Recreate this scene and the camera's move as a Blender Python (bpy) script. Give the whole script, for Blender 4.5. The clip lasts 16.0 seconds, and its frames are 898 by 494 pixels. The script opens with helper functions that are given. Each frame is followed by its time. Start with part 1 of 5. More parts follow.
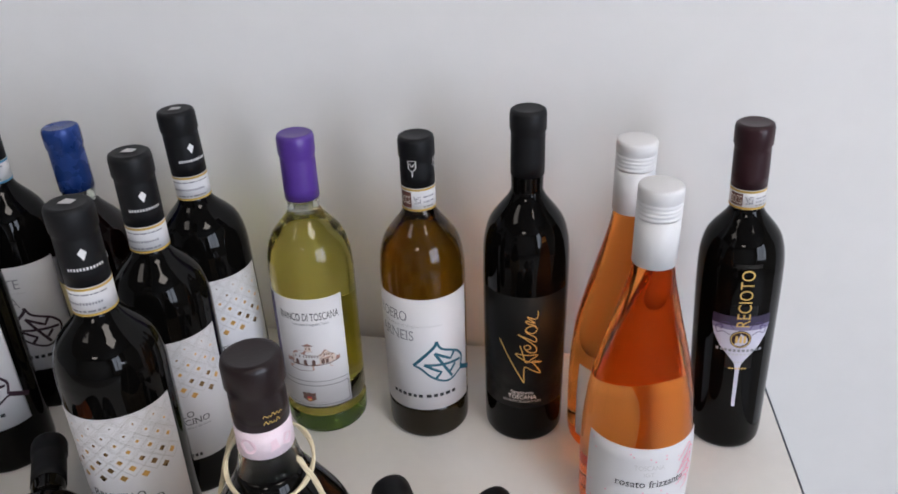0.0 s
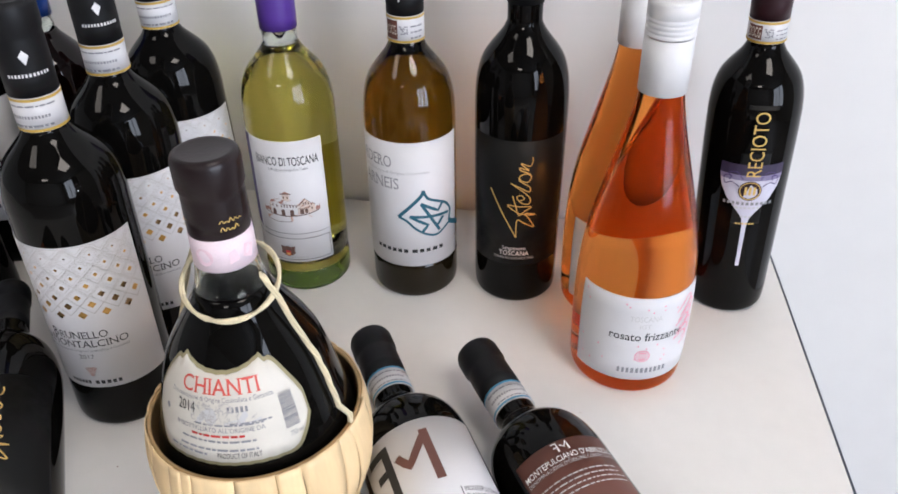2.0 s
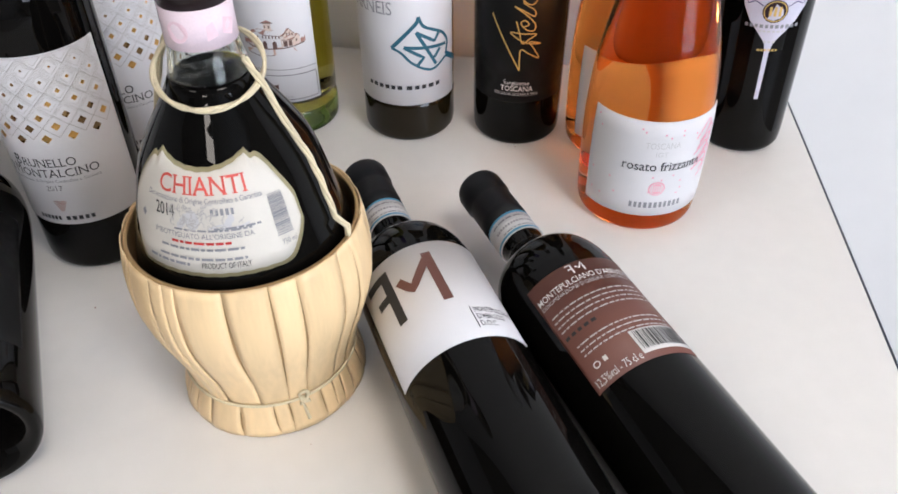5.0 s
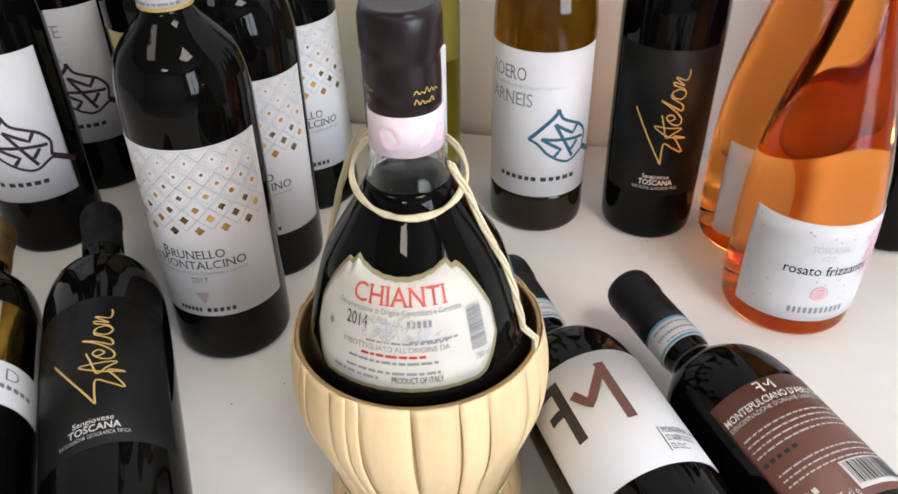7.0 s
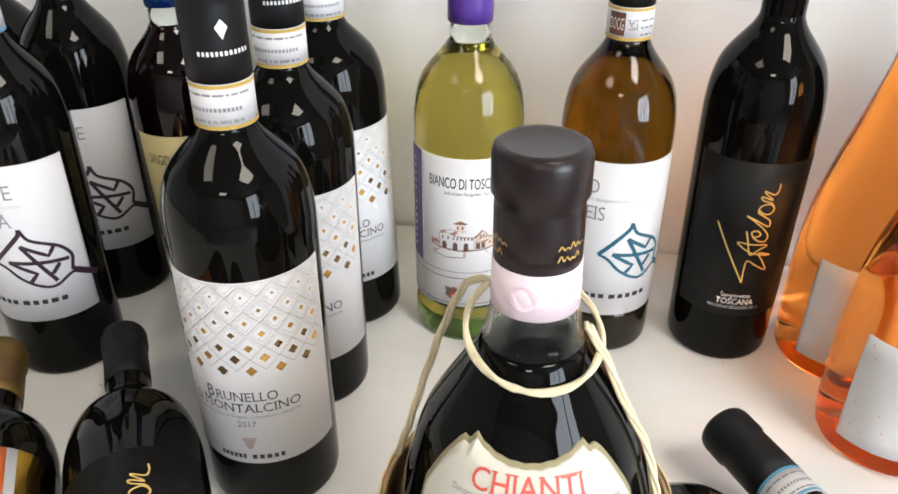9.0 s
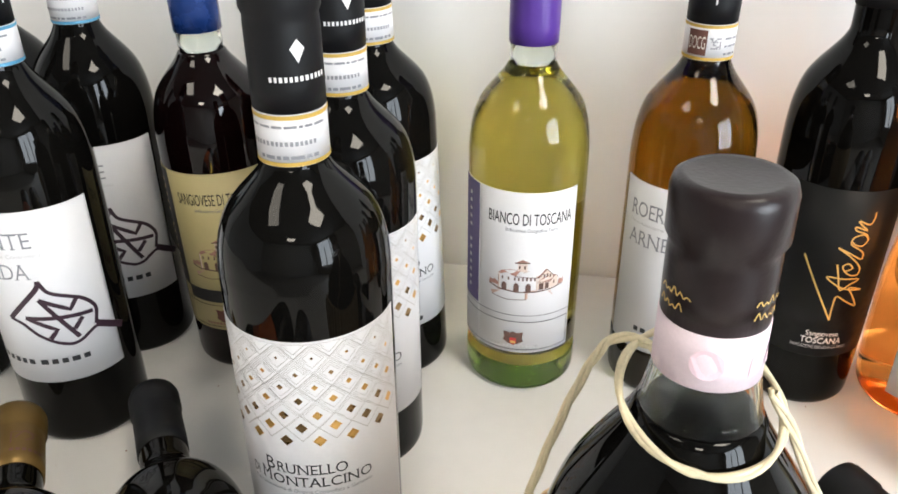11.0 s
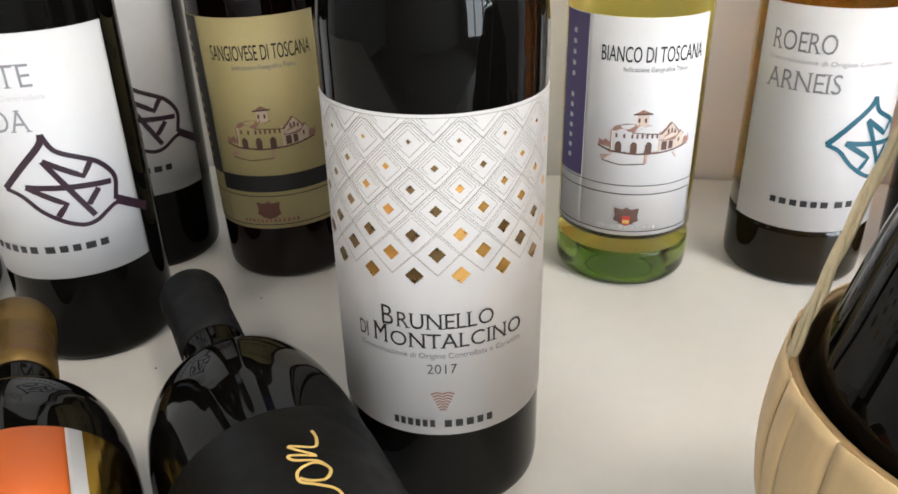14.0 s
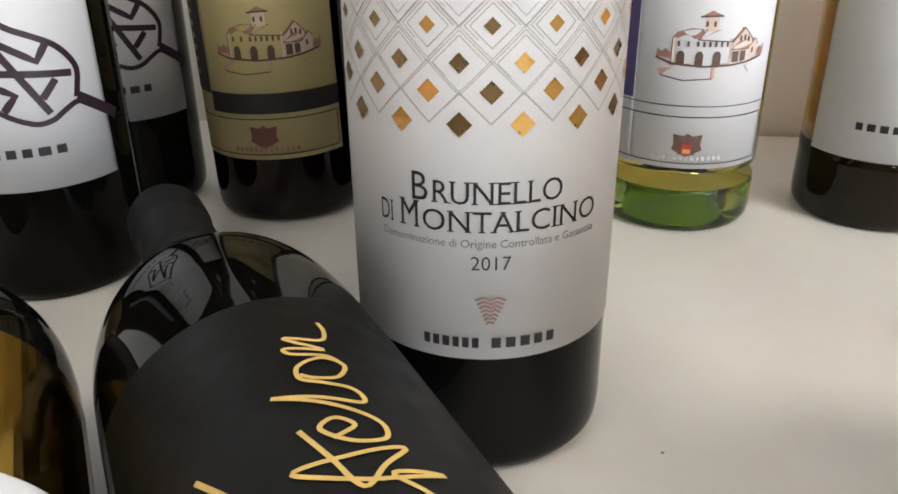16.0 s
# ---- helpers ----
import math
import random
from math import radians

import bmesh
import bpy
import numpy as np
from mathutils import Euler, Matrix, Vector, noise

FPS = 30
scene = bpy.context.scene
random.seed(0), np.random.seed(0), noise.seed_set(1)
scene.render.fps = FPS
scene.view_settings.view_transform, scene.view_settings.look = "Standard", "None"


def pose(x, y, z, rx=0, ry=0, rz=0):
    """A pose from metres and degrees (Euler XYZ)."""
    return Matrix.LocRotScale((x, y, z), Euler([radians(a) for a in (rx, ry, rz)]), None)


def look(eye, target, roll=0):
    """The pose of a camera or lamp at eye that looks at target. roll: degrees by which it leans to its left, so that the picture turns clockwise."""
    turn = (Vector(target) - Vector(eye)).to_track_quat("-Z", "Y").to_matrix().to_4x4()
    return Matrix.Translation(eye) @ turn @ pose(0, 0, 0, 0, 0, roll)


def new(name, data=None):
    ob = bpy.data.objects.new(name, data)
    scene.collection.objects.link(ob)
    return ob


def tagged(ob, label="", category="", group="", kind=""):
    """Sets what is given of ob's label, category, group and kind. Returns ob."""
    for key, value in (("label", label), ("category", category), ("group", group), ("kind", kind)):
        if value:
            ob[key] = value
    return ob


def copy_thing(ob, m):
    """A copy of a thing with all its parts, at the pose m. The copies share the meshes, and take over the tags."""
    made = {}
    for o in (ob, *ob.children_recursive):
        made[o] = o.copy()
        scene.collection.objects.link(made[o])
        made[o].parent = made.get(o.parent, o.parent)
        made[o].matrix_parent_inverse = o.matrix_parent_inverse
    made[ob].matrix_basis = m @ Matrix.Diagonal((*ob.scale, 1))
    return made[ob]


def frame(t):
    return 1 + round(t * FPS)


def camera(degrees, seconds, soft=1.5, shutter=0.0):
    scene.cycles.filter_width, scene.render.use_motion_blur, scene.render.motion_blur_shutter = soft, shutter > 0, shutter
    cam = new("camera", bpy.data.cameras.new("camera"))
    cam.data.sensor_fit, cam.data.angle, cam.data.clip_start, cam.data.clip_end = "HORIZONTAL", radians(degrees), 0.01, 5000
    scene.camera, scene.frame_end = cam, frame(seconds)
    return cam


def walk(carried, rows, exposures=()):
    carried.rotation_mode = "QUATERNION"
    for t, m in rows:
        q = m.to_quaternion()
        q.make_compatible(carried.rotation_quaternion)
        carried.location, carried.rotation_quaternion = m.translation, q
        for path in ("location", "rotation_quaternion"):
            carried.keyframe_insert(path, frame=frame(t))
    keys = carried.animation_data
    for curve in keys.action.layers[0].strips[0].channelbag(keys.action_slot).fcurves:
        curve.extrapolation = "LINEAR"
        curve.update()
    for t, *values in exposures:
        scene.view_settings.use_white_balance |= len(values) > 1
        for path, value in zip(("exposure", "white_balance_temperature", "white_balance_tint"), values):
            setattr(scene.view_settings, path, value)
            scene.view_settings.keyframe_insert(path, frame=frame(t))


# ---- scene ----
cam = camera(58.08, 16.0, 1.7)
PATH = [
    (0.0, 0.0885, 0.0033, 1.2637, 61.46, 1.74, 10.62),
    (0.5, 0.0909, 0.0112, 1.2434, 60.38, 1.80, 11.03),
    (1.0, 0.0920, 0.0137, 1.2264, 59.36, 1.54, 11.13),
    (1.5, 0.0921, 0.0131, 1.2060, 57.50, 0.99, 11.24),
    (2.0, 0.0927, 0.0168, 1.1895, 55.53, 0.74, 11.10),
    (2.5, 0.0932, 0.0189, 1.1755, 53.65, 0.83, 10.59),
    (3.0, 0.0962, 0.0181, 1.1602, 52.15, 0.88, 10.25),
    (3.5, 0.0978, 0.0171, 1.1474, 50.62, 0.90, 9.84),
    (3.7, 0.0984, 0.0159, 1.1421, 50.14, 1.09, 9.65),
    (5.8, 0.0521, 0.0188, 1.1161, 49.00, -0.16, 10.19),
    (6.0, 0.0436, 0.0224, 1.1170, 49.18, -0.11, 10.38),
    (6.5, 0.0186, 0.0306, 1.1188, 51.86, 0.24, 11.65),
    (7.0, 0.0019, 0.0321, 1.1218, 53.92, 0.74, 12.71),
    (7.5, -0.0193, 0.0452, 1.1256, 55.08, 0.64, 12.63),
    (8.0, -0.0367, 0.0628, 1.1291, 55.34, 0.78, 12.26),
    (8.5, -0.0507, 0.0764, 1.1289, 57.30, 0.28, 12.06),
    (9.0, -0.0648, 0.0839, 1.1212, 58.80, -0.15, 11.83),
    (9.2, -0.0706, 0.0882, 1.1198, 59.42, 0.04, 11.55),
    (11.3, -0.1332, 0.1192, 1.0952, 61.09, 0.20, 9.61),
    (11.5, -0.1403, 0.1195, 1.0884, 61.28, 0.21, 9.29),
    (12.0, -0.1566, 0.1238, 1.0702, 61.55, 0.34, 8.90),
    (12.5, -0.1727, 0.1265, 1.0462, 62.17, 0.91, 8.15),
    (13.0, -0.1822, 0.1307, 1.0319, 62.00, 0.96, 7.40),
    (13.5, -0.1942, 0.1417, 1.0040, 62.36, 0.79, 7.09),
    (14.0, -0.2013, 0.1515, 0.9817, 62.49, 1.18, 6.94),
    (14.5, -0.2061, 0.1610, 0.9615, 62.85, 1.25, 6.69),
    (15.0, -0.2132, 0.1725, 0.9438, 63.61, 0.88, 6.86),
    (15.5, -0.2188, 0.1819, 0.9247, 64.40, 0.48, 7.06),
    (16.0, -0.2216, 0.1903, 0.9097, 64.72, 0.49, 6.98),
]
EXPOSURES = [(0.0, -0.70, 5980, 14), (2.0, -0.34, 5970, 14), (3.5, -0.33, 5930, 14), (6.0, -0.34, 6060, 13), (9.0, 0.20, 6240, 9), (12.5, 0.32, 6280, 8), (16.0, 0.08, 6320, 9)]
walk(cam, [(t, pose(x, y, z, rx, ry, rz)) for t, x, y, z, rx, ry, rz in PATH], EXPOSURES)

# ---- light ----
Z0 = 0.75                      # height of the table top
WALL = 0.718                   # face of the wall behind the table
SKY, PANEL, DAY = 0.10, 20.0, 200.0
world = bpy.data.worlds.new("world")
scene.world = world
world.use_nodes = True
_wn = world.node_tree.nodes
_sky = _wn.new("ShaderNodeTexSky")
_sky.sky_type, _sky.sun_disc, _sky.sun_elevation, _sky.sun_rotation = "NISHITA", False, radians(38), radians(100)
world.node_tree.links.new(_sky.outputs[0], _wn["Background"].inputs[0])
_wn["Background"].inputs[1].default_value = SKY


def area_lamp(name, m, sx, sy, watts, colour):
    data = bpy.data.lights.new(name, "AREA")
    data.shape, data.size, data.size_y, data.energy, data.color = "RECTANGLE", sx, sy, watts, colour
    ob = new(name, data)
    ob.matrix_world = m
    return ob


# daylight in the opening of the window
area_lamp("window_daylight", look((2.90, -2.00, 1.55), (0.0, -1.30, 1.20)), 2.1, 1.95, DAY, (0.88, 0.94, 1.0))

# ---- materials ----


def mat(name, colour, rough=0.5, metal=0.0, var=0.0, scale=40.0, bump=0.0, trans=0.0, ior=1.5, spec=0.5, rand=0.0, fine=0.0, coat=0.0, warp=(1, 1, 1)):
    m = bpy.data.materials.new(name)
    m.use_nodes = True
    nt = m.node_tree
    n, l = nt.nodes, nt.links
    p = n["Principled BSDF"]
    p.inputs["Base Color"].default_value = (*colour, 1)
    p.inputs["Roughness"].default_value = rough
    p.inputs["Metallic"].default_value = metal
    p.inputs["Transmission Weight"].default_value = trans
    p.inputs["IOR"].default_value = ior
    p.inputs["Specular IOR Level"].default_value = spec
    p.inputs["Coat Weight"].default_value = coat
    if var or bump or rand:
        tc = n.new("ShaderNodeTexCoord")
        mp = n.new("ShaderNodeMapping")
        mp.inputs["Scale"].default_value = warp
        l.new(tc.outputs["Object"], mp.inputs[0])
        big = n.new("ShaderNodeTexNoise")
        big.inputs["Scale"].default_value, big.inputs["Detail"].default_value = scale, 5
        l.new(mp.outputs[0], big.inputs["Vector"])
        small = n.new("ShaderNodeTexNoise")
        small.inputs["Scale"].default_value, small.inputs["Detail"].default_value = scale * 11, 3
        l.new(mp.outputs[0], small.inputs["Vector"])
        mix = n.new("ShaderNodeMath")
        mix.operation = "MULTIPLY_ADD"
        l.new(small.outputs[0], mix.inputs[0])
        mix.inputs[1].default_value = 0.5 + fine
        l.new(big.outputs[0], mix.inputs[2])
        last = mix.outputs[0]
        if rand:
            oi = n.new("ShaderNodeObjectInfo")
            ad = n.new("ShaderNodeMath")
            ad.operation = "MULTIPLY_ADD"
            l.new(oi.outputs["Random"], ad.inputs[0])
            ad.inputs[1].default_value = rand
            l.new(last, ad.inputs[2])
            last = ad.outputs[0]
        ramp = n.new("ShaderNodeMapRange")
        ramp.inputs["From Min"].default_value, ramp.inputs["From Max"].default_value = 0.35, 1.15 + rand
        ramp.inputs["To Min"].default_value, ramp.inputs["To Max"].default_value = 1 - var, 1 + var
        l.new(last, ramp.inputs["Value"])
        hs = n.new("ShaderNodeHueSaturation")
        hs.inputs["Color"].default_value = (*colour, 1)
        l.new(ramp.outputs[0], hs.inputs["Value"])
        l.new(hs.outputs[0], p.inputs["Base Color"])
        rr = n.new("ShaderNodeMapRange")
        rr.inputs["From Min"].default_value, rr.inputs["From Max"].default_value = 0.3, 1.1
        rr.inputs["To Min"].default_value, rr.inputs["To Max"].default_value = max(0.0, rough * 0.8), min(1.0, rough * 1.2)
        l.new(big.outputs[0], rr.inputs["Value"])
        l.new(rr.outputs[0], p.inputs["Roughness"])
        if bump:
            b = n.new("ShaderNodeBump")
            b.inputs["Strength"].default_value, b.inputs["Distance"].default_value = 0.5, bump
            l.new(mix.outputs[0], b.inputs["Height"])
            l.new(b.outputs[0], p.inputs["Normal"])
    return m


def glow(name, colour, strength):
    m = bpy.data.materials.new(name)
    m.use_nodes = True
    p = m.node_tree.nodes["Principled BSDF"]
    p.inputs["Base Color"].default_value = (0.8, 0.8, 0.8, 1)
    p.inputs["Emission Color"].default_value = (*colour, 1)
    p.inputs["Emission Strength"].default_value = strength
    return m


M_WALL = mat("wall_paint", (0.83, 0.82, 0.81), 0.75, var=0.025, scale=3.0, bump=0.0006, fine=0.3)
M_ROOM = mat("room_paint", (0.46, 0.453, 0.44), 0.8, var=0.03, scale=1.5)
M_FLOOR = mat("floor_vinyl", (0.30, 0.285, 0.27), 0.45, var=0.12, scale=4.0)
M_CEIL = mat("ceiling_paint", (0.20, 0.20, 0.196), 0.85, var=0.02, scale=2.0)
M_TABLE = mat("white_laminate", (0.81, 0.79, 0.76), 0.42, var=0.03, scale=7.0, bump=0.00012, fine=0.3)
M_EDGE = mat("edge_band", (0.16, 0.18, 0.21), 0.5, var=0.1, scale=60)
M_STEEL = mat("grey_steel", (0.45, 0.46, 0.47), 0.4, metal=0.8, var=0.05, scale=20)
M_DARK = mat("dark_bottle_glass", (0.003, 0.0027, 0.0023), 0.02, var=0.25, scale=15, spec=0.15)
M_DARK2 = mat("black_bottle_glass", (0.003, 0.0026, 0.0022), 0.025, var=0.2, scale=15, spec=0.15)
M_RUBY = mat("ruby_wine_glass", (0.004, 0.0012, 0.0012), 0.02, var=0.2, scale=15, spec=0.28)
M_GREEN = mat("pale_green_wine", (0.82, 0.75, 0.18), 0.02, trans=1.0, ior=1.36)
M_GREENB = mat("green_glass_foot", (0.42, 0.60, 0.17), 0.03, trans=1.0, ior=1.45)
M_AMBER = mat("amber_wine", (0.27, 0.135, 0.010), 0.02, trans=1.0, ior=1.36)
M_AMBERB = mat("amber_glass_foot", (0.012, 0.008, 0.003), 0.03, spec=0.28)
M_ROSE = mat("rose_wine", (0.97, 0.325, 0.06), 0.015, trans=1.0, ior=1.22)
M_CLEAR = mat("clear_glass", (0.93, 0.96, 0.92), 0.02, trans=1.0, ior=1.3)
M_BLACK = mat("black_capsule", (0.006, 0.006, 0.007), 0.55, spec=0.24, var=0.15, scale=60, bump=0.0002)
M_BROWN = mat("dark_brown_capsule", (0.012, 0.0062, 0.0068), 0.36, spec=0.32, var=0.18, scale=60, bump=0.0003)
M_MAROON = mat("maroon_capsule", (0.026, 0.008, 0.011), 0.38, spec=0.3, var=0.15, scale=60, bump=0.0002)
M_PURPLE = mat("purple_capsule", (0.085, 0.035, 0.26), 0.35, var=0.12, scale=60, bump=0.0002)
M_BLUE = mat("blue_capsule", (0.012, 0.045, 0.22), 0.3, metal=0.3, var=0.15, scale=60, bump=0.0002)
M_WHITECAP = mat("white_screw_cap", (0.72, 0.71, 0.71), 0.4, var=0.03, scale=60)
M_GOLDCAP = mat("gold_capsule", (0.16, 0.095, 0.024), 0.42, metal=0.6, var=0.15, scale=70, bump=0.0002)
M_PAPER = mat("white_label_paper", (0.65, 0.64, 0.65), 0.6, var=0.02, scale=120, bump=0.00005, fine=0.4)
M_CREAM = mat("cream_label_paper", (0.78, 0.72, 0.62), 0.6, var=0.05, scale=120, bump=0.00006)
M_OLIVE = mat("olive_label_paper", (0.50, 0.43, 0.21), 0.5, var=0.05, scale=120, bump=0.00005)
M_BROWNLAB = mat("brown_label_paper", (0.15, 0.055, 0.038), 0.55, var=0.07, scale=120, bump=0.00005)
M_BLACKLAB = mat("black_label_paper", (0.0075, 0.0074, 0.0074), 0.5, spec=0.16, var=0.12, scale=150, bump=0.00008)
M_FLASKPAPER = mat("aged_label_paper", (0.62, 0.585, 0.515), 0.6, var=0.04, scale=120, bump=0.00006)
M_FLASKEDGE = mat("olive_border_paper", (0.30, 0.26, 0.14), 0.5, var=0.08, scale=120)
M_INK = mat("black_ink", (0.02, 0.02, 0.022), 0.5)
M_GREY = mat("grey_ink", (0.25, 0.25, 0.27), 0.55)
M_PALE = mat("pale_grey_ink", (0.55, 0.54, 0.54), 0.55)
M_FAINT = mat("faint_grey_ink", (0.46, 0.44, 0.42), 0.55)
M_TEAL = mat("teal_ink", (0.012, 0.10, 0.15), 0.45)
M_PLUM = mat("plum_ink", (0.03, 0.012, 0.022), 0.45)
M_VIOLET = mat("violet_ink", (0.07, 0.045, 0.16), 0.5)
M_RED = mat("red_ink", (0.55, 0.04, 0.035), 0.5)
M_FADEDRED = mat("faded_red_ink", (0.66, 0.10, 0.075), 0.55)
M_ORANGE = mat("orange_ink", (0.80, 0.16, 0.02), 0.5, var=0.04, scale=100)
M_PINK = mat("pink_ink", (0.80, 0.33, 0.42), 0.55)
M_PINKBAND = mat("pink_paper_band", (0.78, 0.64, 0.69), 0.55, var=0.12, scale=90)
M_ROSEBAND = mat("rose_band_ink", (0.78, 0.57, 0.63), 0.55, var=0.1, scale=90)
M_SEPIA = mat("sepia_ink", (0.36, 0.19, 0.15), 0.6, var=0.3, scale=300)
M_SEPIAD = mat("dark_sepia_ink", (0.12, 0.065, 0.052), 0.6, var=0.3, scale=300)
M_SEPIAL = mat("light_sepia_ink", (0.52, 0.34, 0.27), 0.6, var=0.2, scale=300)
M_SEPIAW = mat("house_wash_ink", (0.66, 0.54, 0.46), 0.6, var=0.15, scale=300)
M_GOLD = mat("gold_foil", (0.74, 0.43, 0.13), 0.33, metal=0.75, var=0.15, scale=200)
# same gold foil, with a dark reflection put into its colour
M_DUSK = mat("gold_foil_dark_reflection", (0.30, 0.19, 0.085), 0.32, metal=0.75, var=0.15, scale=200)
M_MIRRORGOLD = mat("polished_gold_foil", (0.50, 0.31, 0.045), 0.14, metal=1.0, var=0.15, scale=60)
M_GOLDINK = mat("gold_ink", (0.74, 0.50, 0.15), 0.4, metal=0.3, var=0.12, scale=250)
M_YELLOW = mat("gold_border_ink", (0.55, 0.36, 0.07), 0.5)
M_SKYBLUE = mat("sky_blue_ink", (0.10, 0.32, 0.50), 0.5)
M_BROWNINK = mat("brown_ink", (0.14, 0.055, 0.04), 0.5)
M_WHITE = mat("white_ink", (0.75, 0.74, 0.73), 0.55)
M_LILAC = mat("lilac_ink", (0.62, 0.60, 0.70), 0.5, var=0.06, scale=80)
M_NIGHT = mat("night_violet_ink", (0.035, 0.025, 0.06), 0.5)
M_DUSKLILAC = mat("dusk_violet_ink", (0.24, 0.21, 0.34), 0.5, var=0.1, scale=80)
M_STRAW = mat("straw_leaf", (0.76, 0.56, 0.31), 0.52, var=0.20, scale=26, bump=0.0005, rand=0.38, warp=(1, 1, 0.07), fine=0.3)
# darker copy of the straw, with the shade of the gaps in its colour
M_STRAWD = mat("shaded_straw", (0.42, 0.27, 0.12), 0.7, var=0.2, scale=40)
M_RAFFIA = mat("raffia_cord", (0.68, 0.585, 0.39), 0.7, var=0.25, scale=90, bump=0.0006, warp=(1, 1, 0.3))

# ---- mesh helpers ----


def part(name, bm, material, parent, label=""):
    me = bpy.data.meshes.new(name)
    bm.to_mesh(me)
    bm.free()
    me.materials.append(material)
    ob = new(name, me)
    ob.parent = parent
    if label:
        ob["label"] = label
    return ob


def thing(name, label, category, m=None, group=""):
    ob = new(name)
    ob.empty_display_size = 0.03
    if m is not None:
        ob.matrix_world = m
    return tagged(ob, label, category, group)


def box(bm, x0, x1, y0, y1, z0, z1, bevel=0.0):
    g = bmesh.ops.create_cube(bm, size=1)["verts"]
    bmesh.ops.transform(bm, verts=g, matrix=Matrix.Translation(((x0 + x1) / 2, (y0 + y1) / 2, (z0 + z1) / 2)) @ Matrix.Diagonal((x1 - x0, y1 - y0, z1 - z0, 1)))
    if bevel:
        es = list({e for v in g for e in v.link_edges})
        bmesh.ops.bevel(bm, geom=es, offset=bevel, segments=2, affect="EDGES", profile=0.5)
    return bm


def smooth_profile(pts, steps=5):
    """Round the corners of a list of (radius, height) by a Catmull-Rom pass."""
    out = []
    n = len(pts)
    for i in range(n - 1):
        p0, p1, p2, p3 = pts[max(i - 1, 0)], pts[i], pts[i + 1], pts[min(i + 2, n - 1)]
        for k in range(steps):
            t = k / steps
            out.append(tuple(0.5 * (2 * b + (c - a) * t + (2 * a - 5 * b + 4 * c - d) * t * t + (3 * b - a - 3 * c + d) * t ** 3) for a, b, c, d in zip(p0, p1, p2, p3)))
    out.append(pts[-1])
    return [(max(r, 0.0), z) for r, z in out]


def lathe(pts, seg=72, wobble=0.0):
    """A closed turned body round z from (radius, height) points."""
    bm = bmesh.new()
    rings = []
    for r, z in pts:
        if r < 1e-5:
            rings.append([bm.verts.new((0, 0, z))])
        else:
            ring = []
            for i in range(seg):
                a = 2 * math.pi * i / seg
                q = r + wobble * noise.noise((math.sin(a) * 2, math.cos(a) * 2, z * 60))
                ring.append(bm.verts.new((q * math.sin(a), -q * math.cos(a), z)))
            rings.append(ring)
    for a, b in zip(rings, rings[1:]):
        if len(a) == 1 and len(b) == 1:
            continue
        for i in range(seg):
            j = (i + 1) % seg
            f = [a[i % len(a)], a[j % len(a)], b[j % len(b)], b[i % len(b)]]
            f = list(dict.fromkeys(f))
            if len(f) > 2:
                bm.faces.new(f)
    bmesh.ops.recalc_face_normals(bm, faces=bm.faces)
    for f in bm.faces:
        f.smooth = True
    return bm


class Skin:
    """The surface of a turned body: flat label coordinates (metres along the girth, height) are laid on it."""

    def __init__(self, pts, middle=0.0, ref=None, lift=0.0, rise=0.0, grow=1.0):
        pts = sorted((z, r) for r, z in pts)
        self.z, self.r = [p[0] for p in pts], [p[1] for p in pts]
        self.middle, self.lift, self.rise, self.grow = radians(middle), lift, rise, grow
        self.ref = ref or max(self.r)

    def __call__(self, x, y, h=0.0):
        y = y * self.grow + self.rise
        r = float(np.interp(y, self.z, self.r)) + h + self.lift
        a = self.middle + x / self.ref
        return r * math.sin(a), -r * math.cos(a), y


def sheet(skin, x0, x1, y0, y1, h=0.0003, n=40, k=2, top=None, bottom=None):
    """A paper label with a small thickness; top and bottom may be functions of x."""
    bm = bmesh.new()
    grid = []
    for i in range(n + 1):
        x = x0 + (x1 - x0) * i / n
        lo, hi = (bottom(x) if bottom else y0), (top(x) if top else y1)
        grid.append([bm.verts.new(skin(x, lo + (hi - lo) * j / k, h)) for j in range(k + 1)])
    for i in range(n):
        for j in range(k):
            bm.faces.new((grid[i][j], grid[i + 1][j], grid[i + 1][j + 1], grid[i][j + 1])).smooth = True
    rim = [c[0] for c in grid] + grid[-1][1:] + [c[-1] for c in grid[-2::-1]] + grid[0][-2:0:-1]
    low = []
    for v in rim:
        s = Vector((v.co.x, v.co.y, 0)).normalized() * (h + 0.0004)
        low.append(bm.verts.new(v.co - s))
    for i in range(len(rim)):
        j = (i + 1) % len(rim)
        bm.faces.new((rim[j], rim[i], low[i], low[j]))
    return bm


def lay(bm, skin, h):
    """Lay a flat drawing (x, y) onto a skin."""
    for v in bm.verts:
        v.co = skin(v.co.x, v.co.y, h + v.co.z)
    return bm


def poly(bm, pts, z=0.0):
    bm.faces.new([bm.verts.new((x, y, z)) for x, y in pts])
    return bm


def rect(bm, x0, x1, y0, y1, step=0.004, z=0.0):
    n = max(1, int(math.ceil((x1 - x0) / step)))
    for i in range(n):
        a, b = x0 + (x1 - x0) * i / n, x0 + (x1 - x0) * (i + 1) / n
        poly(bm, [(a, y0), (b, y0), (b, y1), (a, y1)], z)
    return bm


